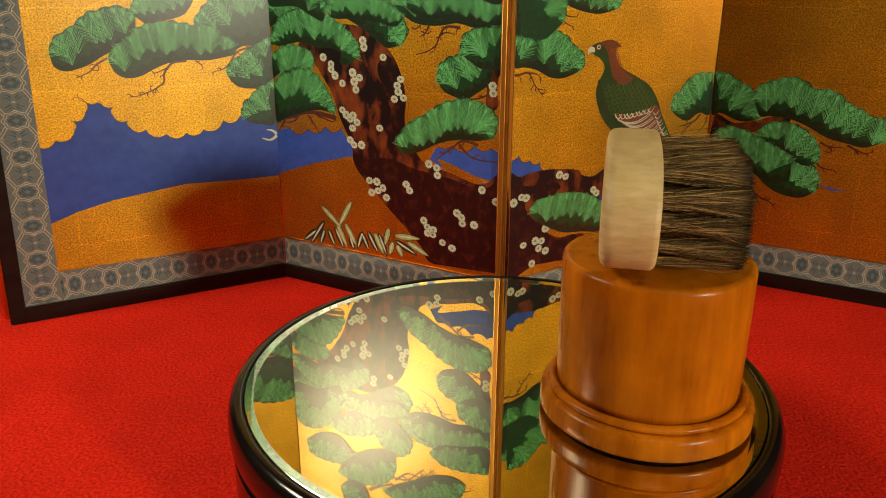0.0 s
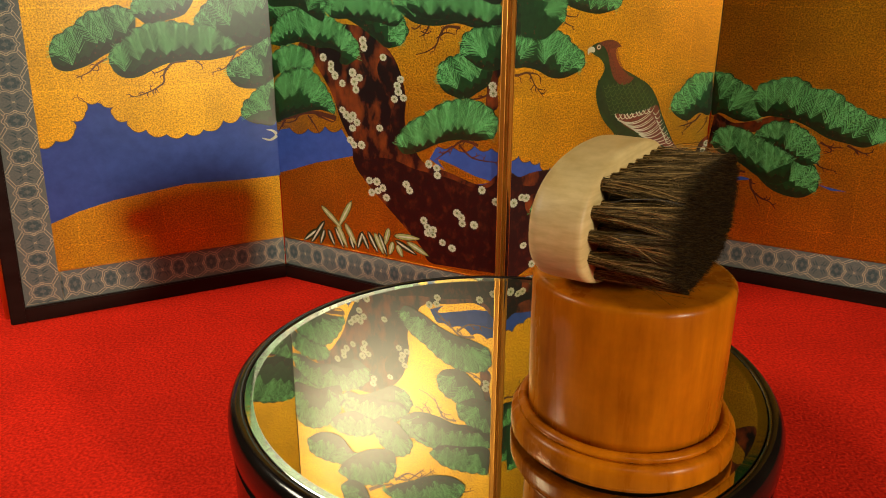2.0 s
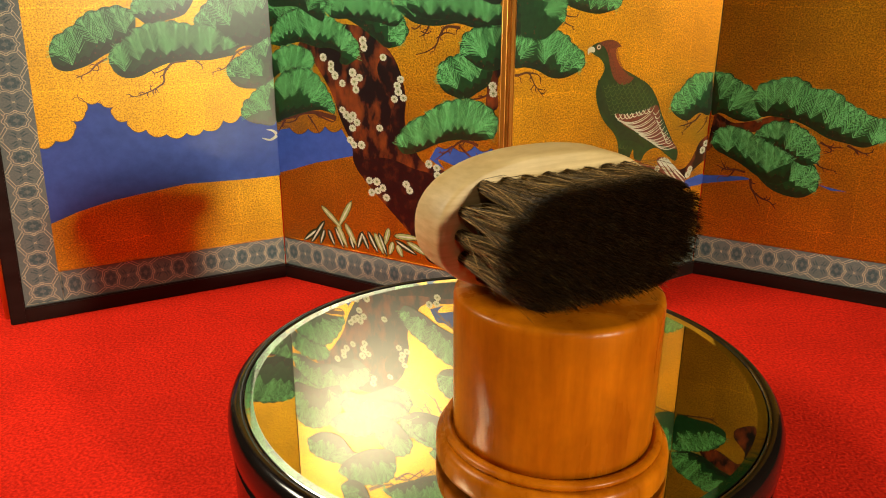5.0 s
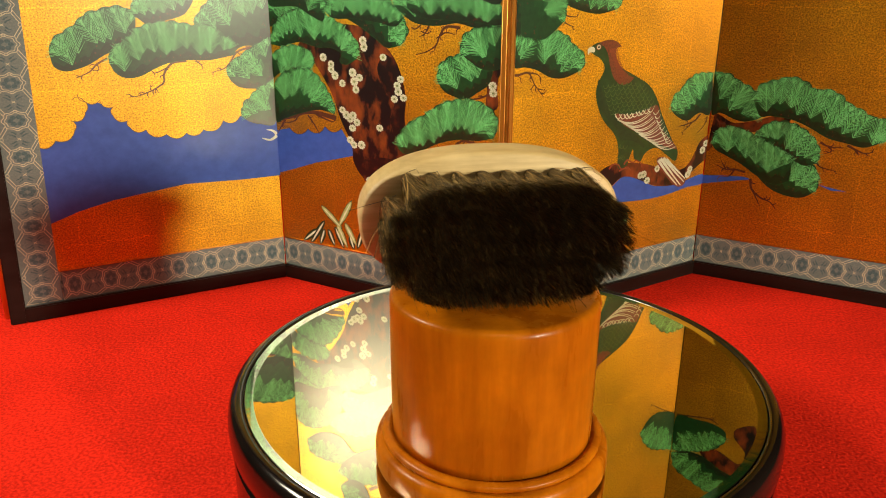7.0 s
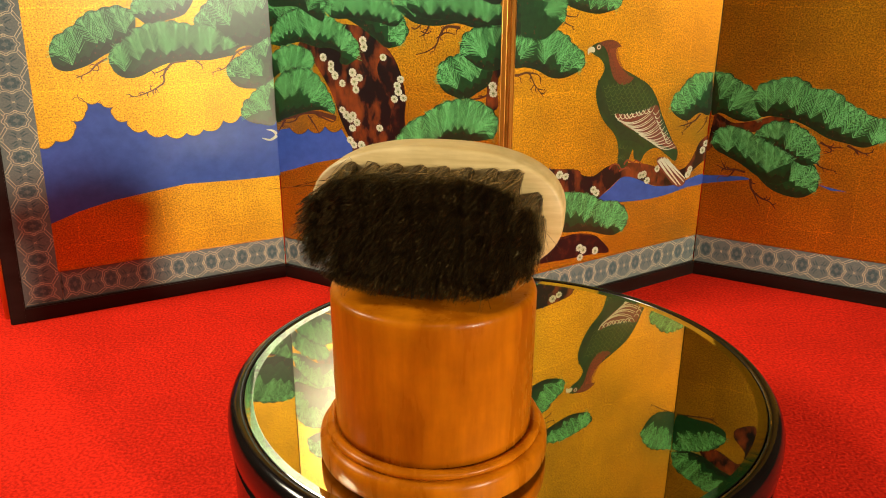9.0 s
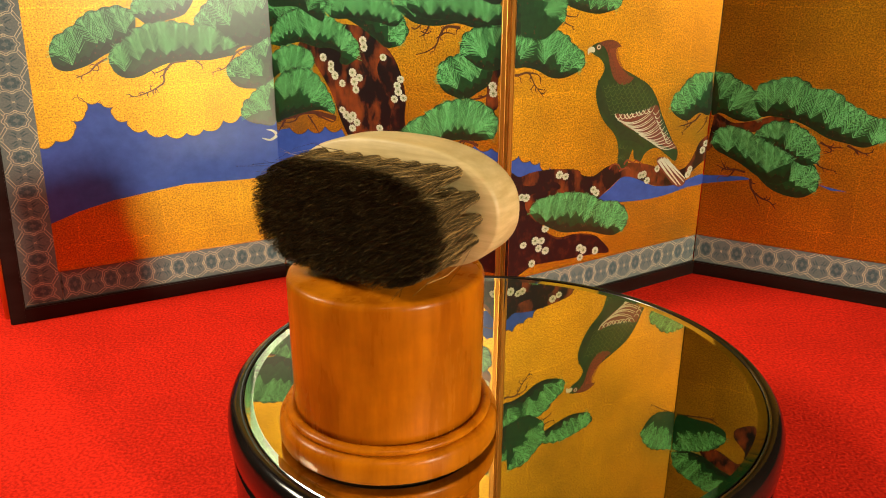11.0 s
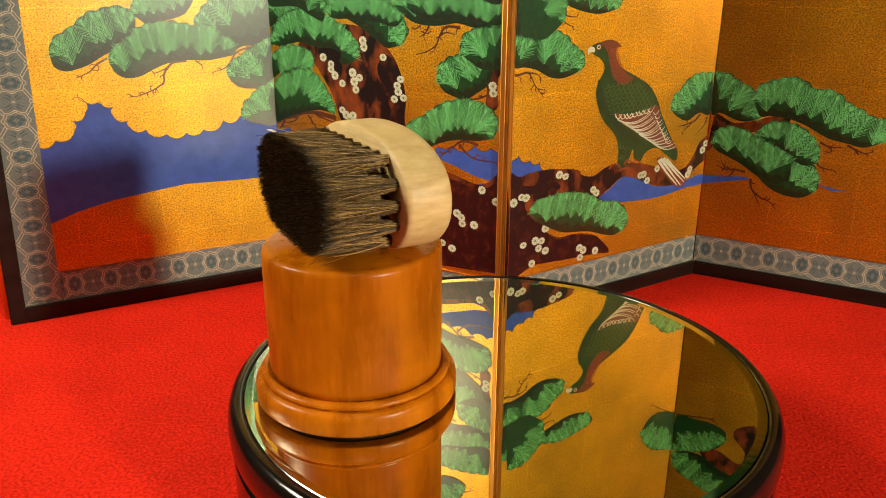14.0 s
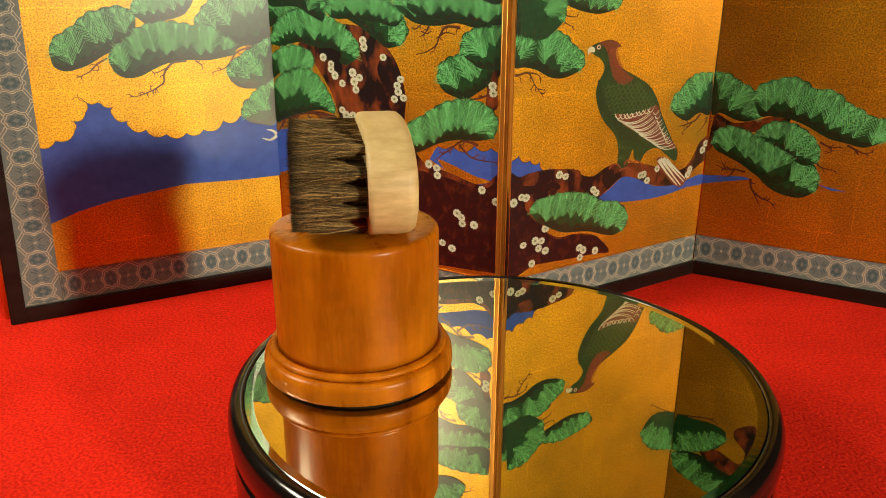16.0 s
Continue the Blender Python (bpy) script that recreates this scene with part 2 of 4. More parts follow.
def gold_leaf(name, low, high):
    """Square leaves of gold with brighter laps, a fine crackle and rubbed spots."""
    m = material(name, high, 0.4, metal=1.0, coat=0.8, coat_rough=0.30)
    b = m.node_tree.nodes["Principled BSDF"]
    ramp = grain(m, low, high, 900.0, detail=8.0, bump=0.6, bump_scale=1700.0, rough=(0.36, 0.52), contrast=(0.32, 0.60), distance=0.00038)
    tc = m.node_tree.nodes.new("ShaderNodeTexCoord")
    warp = node(m, "ShaderNodeTexNoise", Scale=70.0, Detail=3.0)
    link(m, tc, "Object", warp, "Vector")
    bend = m.node_tree.nodes.new("ShaderNodeVectorMath")
    bend.operation = "MULTIPLY_ADD"
    bend.inputs[1].default_value = (0.009, 0.009, 0.009)
    link(m, warp, "Color", bend, 0)
    link(m, tc, "Object", bend, 2)
    brick = node(m, "ShaderNodeTexBrick", Scale=1.0, Mortar_Size=0.0005, Brick_Width=0.058, Row_Height=0.055, Mortar_Smooth=0.8)
    brick.offset = 0.37
    brick.inputs["Color1"].default_value = (0.90, 0.89, 0.88, 1)
    brick.inputs["Color2"].default_value = (1.0, 1.0, 1.0, 1)
    brick.inputs["Mortar"].default_value = (1.2, 1.18, 1.15, 1)
    link(m, bend, "Vector", brick, "Vector")
    mix = m.node_tree.nodes.new("ShaderNodeMix")
    mix.data_type, mix.blend_type = "RGBA", "MULTIPLY"
    mix.inputs[0].default_value = 1.0
    link(m, ramp, "Color", mix, 6)
    link(m, brick, "Color", mix, 7)
    cells = node(m, "ShaderNodeTexVoronoi", Scale=210.0)
    cells.feature = "DISTANCE_TO_EDGE"
    link(m, bend, "Vector", cells, "Vector")
    crease = node(m, "ShaderNodeMapRange", From_Min=0.0, From_Max=0.09, To_Min=1.12, To_Max=0.98)
    link(m, cells, "Distance", crease, "Value")
    mix2 = m.node_tree.nodes.new("ShaderNodeMix")
    mix2.data_type, mix2.blend_type = "RGBA", "MULTIPLY"
    mix2.inputs[0].default_value = 1.0
    patch = node(m, "ShaderNodeTexNoise", Scale=26.0, Detail=4.0)
    link(m, tc, "Object", patch, "Vector")
    tone = node(m, "ShaderNodeMapRange", From_Min=0.3, From_Max=0.7, To_Min=0.78, To_Max=1.08)
    link(m, patch, "Fac", tone, "Value")
    mix3 = m.node_tree.nodes.new("ShaderNodeMix")
    mix3.data_type, mix3.blend_type = "RGBA", "MULTIPLY"
    mix3.inputs[0].default_value = 1.0
    link(m, mix, 2, mix3, 6)
    link(m, tone, "Result", mix3, 7)
    link(m, mix3, 2, mix2, 6)
    link(m, crease, "Result", mix2, 7)
    link(m, mix2, 2, b, "Base Color")
    return m


GOLD = gold_leaf("gold_leaf", (0.27, 0.118, 0.002), (0.89, 0.49, 0.012))
GOLD_PAINT = gold_leaf("gold_cloud_leaf", (0.28, 0.122, 0.002), (0.90, 0.495, 0.012))
WATER = pigment("ultramarine", (0.026, 0.072, 0.32), (0.040, 0.096, 0.42), 90.0, 0.34)
WATER.node_tree.nodes["Principled BSDF"].inputs["Coat Weight"].default_value = 0.5
NEEDLE_BASE = pigment("pine_green", (0.004, 0.058, 0.013), (0.009, 0.085, 0.020))
NEEDLE_SOFT = pigment("leaf_green", (0.003, 0.048, 0.010), (0.007, 0.072, 0.017))
NEEDLE_MID = pigment("mid_green", (0.002, 0.036, 0.008), (0.005, 0.056, 0.013))
NEEDLE_DARK = pigment("deep_green", (0.002, 0.012, 0.003), (0.004, 0.026, 0.006))
NEEDLE_LIGHT = pigment("needle_green", (0.11, 0.49, 0.14), (0.19, 0.63, 0.23))
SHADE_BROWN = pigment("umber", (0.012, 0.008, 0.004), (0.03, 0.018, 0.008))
TWIG = pigment("twig_brown", (0.05, 0.014, 0.006), (0.12, 0.035, 0.012))
BLOSSOM = pigment("shell_white", (0.48, 0.52, 0.38), (0.61, 0.65, 0.50), rough=0.5)
BLOSSOM_HEART = pigment("blossom_green", (0.10, 0.16, 0.05), (0.22, 0.28, 0.09))
BIRD_GREEN = pigment("bird_green", (0.005, 0.034, 0.008), (0.012, 0.062, 0.014), 180.0)
BIRD_SCALE = pigment("feather_green", (0.05, 0.10, 0.025), (0.09, 0.15, 0.04))
BIRD_MANE = pigment("feather_russet", (0.09, 0.02, 0.010), (0.20, 0.05, 0.02), 700.0)
TALON = pigment("talon_red", (0.18, 0.03, 0.012), (0.28, 0.06, 0.02))
LEAF_PALE = pigment("leaf_pale", (0.24, 0.29, 0.08), (0.40, 0.44, 0.17))
LEAF_DARK = pigment("leaf_dark", (0.005, 0.026, 0.008), (0.011, 0.046, 0.015))
BARK = material("painted_bark", (0.1, 0.03, 0.01), 0.5, coat=0.8, coat_rough=0.31)
ramp = grain(BARK, (0.005, 0.003, 0.003), (0.21, 0.045, 0.008), 72.0, (1.0, 0.5, 1.0), detail=10.0, bump=0.15, bump_scale=900.0, rough=(0.34, 0.5), contrast=(0.46, 0.64), distance=0.0003)
mid = ramp.color_ramp.elements.new(0.50)
mid.color = (0.07, 0.016, 0.005, 1)
BARK_DARK = material("painted_dark_bark", (0.02, 0.006, 0.004), 0.5, coat=0.8, coat_rough=0.31)
grain(BARK_DARK, (0.004, 0.002, 0.002), (0.10, 0.018, 0.005), 170.0, (1.0, 0.7, 1.0), detail=10.0, contrast=(0.50, 0.78))
STILE = material("worn_gilt_stile", (0.2, 0.08, 0.012), 0.4, metal=0.6)
grain(STILE, (0.16, 0.055, 0.006), (0.52, 0.22, 0.022), 90.0, (1, 0.05, 1), rough=(0.3, 0.5))
for m in (BARK, BARK_DARK):
    m.node_tree.nodes["Principled BSDF"].inputs["Specular IOR Level"].default_value = 0.05
BROCADE = material("grey_brocade", (0.16, 0.2, 0.21), 0.55)
grain(BROCADE, (0.105, 0.135, 0.13), (0.165, 0.20, 0.19), 900.0, bump=0.3, bump_scale=2500.0, distance=0.0003)
THREAD = material("silver_thread", (0.5, 0.45, 0.34), 0.4)
grain(THREAD, (0.40, 0.36, 0.24), (0.64, 0.58, 0.40), 800.0)
BLUE_THREAD = material("teal_thread", (0.03, 0.075, 0.10), 0.5)
grain(BLUE_THREAD, (0.035, 0.075, 0.085), (0.07, 0.125, 0.14), 900.0)

FOLDS = ((-0.3077, 0.4980), (-0.1299, 0.5954), (0.0408, 0.4978), (0.2100, 0.6057), (0.3836, 0.5064))
HEIGHT, STEP = 0.46, 0.000006          # screen height; thickness of a coat of paint
ART_LOW, BAND_LOW = 0.0343, 0.0113    # lower edges of the picture and of the brocade
from mathutils.geometry import tessellate_polygon


def panel_pose(i):
    (ax, ay), (bx, by) = FOLDS[i], FOLDS[i + 1]
    ex = Vector((bx - ax, by - ay, 0)).normalized()
    up = Vector((0, 0, 1))
    m = Matrix((ex, up, ex.cross(up))).transposed().to_4x4()
    m.translation = (ax, ay, 0)
    return m


class Paint:
    """Collects flat coats of paint, several pigments in one mesh."""

    def __init__(self):
        self.verts, self.faces, self.slots, self.mats = [], [], [], []

    def slot(self, m):
        if m not in self.mats:
            self.mats.append(m)
        return self.mats.index(m)

    def fan(self, outline, m, z):
        base = len(self.verts)
        self.verts += [(x, y, z) for x, y in outline]
        s = self.slot(m)
        for tri in tessellate_polygon([[Vector((x, y, 0)) for x, y in outline]]):
            a, b, c = (outline[k] for k in tri)
            turn = (b[0] - a[0]) * (c[1] - a[1]) - (b[1] - a[1]) * (c[0] - a[0])
            self.faces.append(tuple(base + k for k in (tri if turn > 0 else tri[::-1])))
            self.slots.append(s)

    def line(self, pts, width, m, z, taper=0.35):
        base, n, s = len(self.verts), len(pts), self.slot(m)
        for k, (x, y) in enumerate(pts):
            (x0, y0), (x1, y1) = pts[max(0, k - 1)], pts[min(n - 1, k + 1)]
            d = math.hypot(x1 - x0, y1 - y0) or 1e-9
            w = width * 0.5 * (1 - (1 - taper) * k / (n - 1))
            nx, ny = -(y1 - y0) / d * w, (x1 - x0) / d * w
            self.verts += [(x + nx, y + ny, z), (x - nx, y - ny, z)]
        for k in range(n - 1):
            a = base + 2 * k
            self.faces.append((a + 1, a + 3, a + 2, a))
            self.slots.append(s)

    def done(self, name, parent, label=""):
        me = bpy.data.meshes.new(name)
        me.from_pydata(self.verts, [], self.faces)
        for m in self.mats:
            me.materials.append(m)
        me.polygons.foreach_set("material_index", self.slots)
        ob = new(name, me)
        ob.parent = parent
        if label:
            ob["label"] = label
        return ob


def curve(pts, per=8, closed=False):
    """A smooth line through the points."""
    out, n = [], len(pts)
    for k in range(n if closed else n - 1):
        p0 = pts[(k - 1) % n] if closed else pts[max(0, k - 1)]
        p1, p2 = pts[k], pts[(k + 1) % n]
        p3 = pts[(k + 2) % n] if closed else pts[min(n - 1, k + 2)]
        for j in range(per):
            t = j / per
            out.append(tuple(0.5 * (2 * p1[a] + (p2[a] - p0[a]) * t + (2 * p0[a] - 5 * p1[a] + 4 * p2[a] - p3[a]) * t * t
                                    + (3 * p1[a] - p0[a] - 3 * p2[a] + p3[a]) * t ** 3) for a in (0, 1)))
    if not closed:
        out.append(tuple(pts[-1]))
    return out


def even(line, n):
    """The line cut into n equal steps."""
    run = [0.0]
    for a, b in zip(line, line[1:]):
        run.append(run[-1] + math.hypot(b[0] - a[0], b[1] - a[1]))
    out, k = [], 0
    for j in range(n + 1):
        s = run[-1] * j / n
        while k < len(run) - 2 and run[k + 1] < s:
            k += 1
        f = (s - run[k]) / max(run[k + 1] - run[k], 1e-9)
        out.append(tuple(line[k][a] + (line[k + 1][a] - line[k][a]) * f for a in (0, 1)))
    return out, run[-1]


def mm(pts):
    return [(x * 0.001, y * 0.001) for x, y in pts]


screen = new("folding_screen")
tagged(screen, "gold-leaf folding screen painted with pine, water and bird", "folding screen")
panels, widths = [], []


def band(p, along, low, high, z, upright=False, lean=0.0):
    """Brocade of linked lobed medallions with blue flowers, from along[0] to along[1], across low to high."""
    a = Paint()
    half, mid_line = (high - low) / 2, (high + low) / 2
    pitch = 0.0245
    count = int((along[1] - along[0]) / pitch) + 2

    def put(x, y):
        x, y = min(max(x, along[0]), along[1]), min(max(y, low), high)
        return (y + lean * x, x) if upright else (x, y)

    for k in range(-1, count):
        cx = along[0] + pitch * (k + 0.35)
        if cx - pitch > along[1]:
            break
        for ring in (1.0, 0.80):
            pts = []
            for j in range(49):
                t = 2 * math.pi * j / 48
                r = ring * (0.97 + 0.07 * math.cos(8 * t))
                pts.append(put(cx + 0.0064 * r * math.cos(t), mid_line + 0.0086 * r * math.sin(t)))
            a.line(pts, 0.00046, THREAD, z, 1.0)
        for sx in (-1, 1):
            for sy in (-1, 1):
                for off in (-0.0009, 0.0009):
                    a.line([put(cx + sx * (0.0042 + off), mid_line + sy * (0.0067 - 0.5 * off)), put(cx + sx * (pitch / 2 - 0.0016 + off), mid_line + sy * (half - 0.0004 - 0.5 * off))], 0.00046, THREAD, z, 1.0)
                a.line([put(cx + sx * (0.0061 + 0.0008 * math.cos(t)), mid_line + sy * (0.0012 * math.sin(t))) for t in (0.0, 0.8, 1.6, 2.4, 3.1)], 0.00042, THREAD, z, 1.0)
            knot = [put(cx + pitch / 2 + 0.0013 * math.cos(q), mid_line + sx * (half - 0.0011) + 0.0010 * math.sin(q)) for q in [2 * math.pi * w / 12 for w in range(13)]]
            a.line(knot, 0.00042, THREAD, z, 1.0)
        for j in range(6):
            t = 2 * math.pi * j / 6 + 0.5
            px, py = cx + 0.0024 * math.cos(t), mid_line + 0.0036 * math.sin(t)
            a.fan([put(px + 0.0014 * math.cos(q), py + 0.0018 * math.sin(q)) for q in [2 * math.pi * w / 10 for w in range(10)]][::(-1 if upright else 1)], BLUE_THREAD, z)
        gx = cx + pitch / 2
        for sx in (-1, 1):
            for sy in (-1, 1):
                for bend in (0.0, 0.0016):
                    a.line([put(gx + sx * (0.0014 + bend), mid_line + sy * (0.0018 - 0.3 * bend)), put(gx + sx * (0.0026 + bend), mid_line + sy * (0.0036 - 0.6 * bend)), put(gx + sx * (0.0034 + bend), mid_line + sy * (0.0058 - bend))], 0.0012, BLUE_THREAD, z, 0.4)
                a.line([put(gx, mid_line), put(gx + sx * 0.0008, mid_line + sy * 0.0011)], 0.0006, THREAD, z, 0.5)
    return a.done("brocade_pattern", p, "silvery lattice with blue flowers")


for i in range(4):
    (ax, ay), (bx, by) = FOLDS[i], FOLDS[i + 1]
    w = math.hypot(bx - ax, by - ay)
    p = part("panel", box(0.0005, w - 0.0005, 0.001, HEIGHT, -0.009, 0.0), GOLD, screen)
    p.matrix_local = panel_pose(i)
    panels.append(p)
    widths.append(w)
    left = 0.0362 if i == 0 else 0.0
    if i == 0:
        # upright border at the free end, leaning a little with the bowed frame
        lean = 0.024
        a = Paint()
        a.fan([(0.0100, 0.0113), (0.0353, ART_LOW), (0.0353 + lean * (HEIGHT - ART_LOW), HEIGHT), (0.0100 + 0.03 * HEIGHT, HEIGHT)], BROCADE, 12 * STEP)
        a.done("brocade_border", p, "grey figured brocade border")
        band(p, (0.0125, HEIGHT), 0.0115, 0.0345, 13 * STEP, True, lean)
        bm = bmesh.new()
        quad = [(0.0, 0.0), (0.0105, 0.0), (0.0105 + 0.03 * HEIGHT, HEIGHT), (0.03 * HEIGHT - 0.001, HEIGHT)]
        lo = [bm.verts.new((x, y, -0.011)) for x, y in quad]
        hi = [bm.verts.new((x, y, 0.0026)) for x, y in quad]
        bm.faces.new(lo[::-1])
        bm.faces.new(hi)
        for k in range(4):
            bm.faces.new((lo[k], lo[(k + 1) % 4], hi[(k + 1) % 4], hi[k]))
        bmesh.ops.bevel(bm, geom=bm.edges[:], offset=0.0008, segments=2, affect="EDGES")
        part("frame_stile", bm, FRAME_WOOD, p, "dark lacquered wooden frame")
        part("gilt_back_edge", box(-0.0034, 0.004, 0.0, 0.20, -0.016, -0.0112, 0.0006), EDGE_GOLD, p, "gilded paper edge of the back")
    start = 0.0100 if i == 0 else 0.0006
    a = Paint()
    a.fan([(start, BAND_LOW), (w - 0.0006, BAND_LOW), (w - 0.0006, ART_LOW), (0.0353 if i == 0 else start, ART_LOW)], BROCADE, 12 * STEP)
    a.done("brocade_border", p, "grey figured brocade border")
    band(p, (0.0362 if i == 0 else start, w - 0.0008), BAND_LOW + 0.0003, ART_LOW - 0.0003, 13 * STEP)
    part("gilt_fillet", box(0.0360 if i == 0 else 0.001, w - 0.001, ART_LOW - 0.00025, ART_LOW + 0.00025, 0.0, 0.0008), EDGE_GOLD, p)
    part("frame_rail", box(0.0105 if i == 0 else 0.0008, w - 0.0008, 0.0, BAND_LOW, -0.010, 0.0028, 0.0008), FRAME_WOOD, p, "dark lacquered wooden frame")

# gilded stiles where the two middle panels meet
part("gilt_stile", box(widths[1] - 0.0042, widths[1] + 0.0006, 0.001, HEIGHT, -0.006, 0.0022, 0.0008), STILE, panels[1], "gilded wooden edge")
part("gilt_stile", box(-0.0006, 0.0038, 0.001, HEIGHT, -0.006, 0.0022, 0.0008), STILE, panels[2], "gilded wooden edge")
for i, u in ((1, widths[1] - 0.0038), (1, widths[1] - 0.0006), (2, 0.0004), (2, 0.0034)):
    part("gilt_bead", box(u - 0.00035, u + 0.00035, 0.001, HEIGHT, 0.001, 0.0025, 0.0002, 1), EDGE_GOLD, panels[i])

brushwork = random.Random(11)
coats = [14, 14, 14, 14]


def wash(name, i, pts, m, layer, smooth):
    a = Paint()
    pts = mm(pts)
    a.fan(curve(pts, 5, True) if smooth else pts, m, layer * STEP)
    a.done(name, panels[i])


def cloud(i, pts):
    """Gold cloud whose lower rim hangs in scallops between the points."""
    pts = mm(pts)
    rim = []
    for (x0, y0), (x1, y1) in zip(pts, pts[1:]):
        d = math.hypot(x1 - x0, y1 - y0)
        nx, ny = (y1 - y0) / d, -(x1 - x0) / d
        for j in range(10):
            t = j / 10
            b = 0.26 * d * math.sin(math.pi * t) ** 0.8
            rim.append((x0 + (x1 - x0) * t + nx * b, y0 + (y1 - y0) * t + ny * b))
    rim.append(pts[-1])
    top = max(y for x, y in pts) + 0.010
    lid = [(rim[-1][0], top), (rim[0][0], top)]
    a = Paint()
    a.fan(rim + lid, GOLD_PAINT, 2 * STEP)
    a.line([(x, y) for x, y in rim], 0.0004, TWIG, 2.5 * STEP, 1.0)
    a.done("gold_cloud", panels[i])


def twig(i, pts, width, m, layer):
    a = Paint()
    spine = curve(mm(pts), 6)
    a.line(spine, width * 0.0017, m, (layer + 1) * STEP, 0.3)
    if m is TWIG:
        for k in range(max(1, len(spine) // 6)):
            j = brushwork.randrange(1, len(spine) - 1)
            (x0, y0), (x1, y1) = spine[j - 1], spine[j]
            t = math.atan2(y1 - y0, x1 - x0) + brushwork.choice((-0.9, 0.9))
            r = brushwork.uniform(0.0025, 0.005)
            a.line([(x1, y1), (x1 + 0.6 * r * math.cos(t), y1 + 0.6 * r * math.sin(t)), (x1 + r * math.cos(t + 0.4), y1 + r * math.sin(t + 0.4))], width * 0.0010, m, (layer + 1.3) * STEP, 0.3)
    a.done("painted_twig" if m is TWIG else "painted_feather", panels[i])


def pine(i, top, bottom, dark=True):
    """A cloud-shaped pine clump: scalloped needle fans over a dark heart."""
    z = coats[i] * STEP
    coats[i] += 4
    n = 60
    upper, length = even(curve(mm(top)), n)
    lower, _ = even(curve(mm([top[0]] + bottom[::-1] + [top[-1]])), n)
    lobes = max(3, round(length / 0.0085))
    edge = []
    for k in range(n + 1):
        (x0, y0), (x1, y1) = upper[max(0, k - 1)], upper[min(n, k + 1)]
        d = math.hypot(x1 - x0, y1 - y0) or 1e-9
        b = 0.0013 * (abs(math.sin(math.pi * lobes * k / n)) - 0.5) * min(1, k / 3, (n - k) / 3)
        edge.append((upper[k][0] - (y1 - y0) / d * b, upper[k][1] + (x1 - x0) / d * b))
    a = Paint()
    a.fan(edge + lower[::-1][1:-1], NEEDLE_BASE, z)
    a.line(edge, 0.0007, NEEDLE_MID, z + 0.2 * STEP, 1.0)

    def at(s, f):
        k = min(n, max(0, round(s * n)))
        return tuple(edge[k][c] + (lower[k][c] - edge[k][c]) * f for c in (0, 1))

    wave = brushwork.uniform(0, 6)
    for start, m, step, inset in ((0.42, NEEDLE_SOFT, 0.5, 0.03), (0.58, NEEDLE_MID, 1.0, 0.06), (0.80, NEEDLE_DARK if dark else NEEDLE_MID, 1.5, 0.10)):
        heart = [at(inset + (1 - 2 * inset) * k / 40, start + 0.05 * math.sin(k * 1.1 + wave)) for k in range(41)]
        a.fan(heart + [at(1 - inset - (1 - 2 * inset) * k / 40, 0.99) for k in range(41)], m, z + step * STEP)
    for k in range(int(length / 0.006)):
        x, y = at(brushwork.uniform(0.2, 0.8), brushwork.uniform(0.72, 0.95))
        r = brushwork.uniform(0.0003, 0.0006)
        a.fan([(x + r * math.cos(q), y + r * math.sin(q)) for q in (0, 1.05, 2.1, 3.14, 4.2, 5.25)], TWIG, z + 2 * STEP)
    fans = max(4, round(length / 0.0070))
    for k in range(fans):
        c = (k + 0.5 + brushwork.uniform(-0.22, 0.22)) / fans
        e = min(n - 1, max(1, round(c * n)))
        (x0, y0), (x1, y1) = edge[e - 1], edge[e + 1]
        out = math.atan2(x1 - x0, y0 - y1)
        tip, foot = at(c, 0.01), at(c, 0.78)
        depth = math.hypot(tip[0] - foot[0], tip[1] - foot[1])
        lean = math.atan2(tip[1] - foot[1], tip[0] - foot[0]) - out
        lean = (lean + math.pi) % (2 * math.pi) - math.pi
        out += max(-0.6, min(0.6, 0.55 * lean)) + brushwork.uniform(-0.10, 0.10)
        run = min(max(depth, 0.0065), 0.0205) * brushwork.uniform(0.82, 1.10)
        foot = (tip[0] - run * math.cos(out), tip[1] - run * math.sin(out))
        a.line([foot, tip], 0.00036, NEEDLE_LIGHT, z + 2.4 * STEP, 0.8)
        u = 0.0
        while u < run - 0.0010:
            base = (foot[0] + u * math.cos(out), foot[1] + u * math.sin(out))
            for side in (-1, 1):
                turn = out + side * (0.72 - 0.24 * (u / run) ** 2) + brushwork.uniform(-0.07, 0.07)
                reach = min(brushwork.uniform(0.0075, 0.0100), (run - u) * 1.2 + 0.0006) * brushwork.uniform(0.86, 1.06)
                a.line([base, (base[0] + reach * math.cos(turn), base[1] + reach * math.sin(turn))], 0.00034, NEEDLE_LIGHT, z + (2.6 + 0.2 * side) * STEP, 0.5)
            u += 0.0014 * brushwork.uniform(0.85, 1.15)
        for side in (-0.42, -0.2, 0.2, 0.42):
            base = (foot[0] + (run - 0.0045) * math.cos(out), foot[1] + (run - 0.0045) * math.sin(out))
            a.line([base, (base[0] + 0.0047 * math.cos(out + side), base[1] + 0.0047 * math.sin(out + side))], 0.00034, NEEDLE_LIGHT, z + 3 * STEP, 0.5)
    a.done("pine_clump", panels[i])


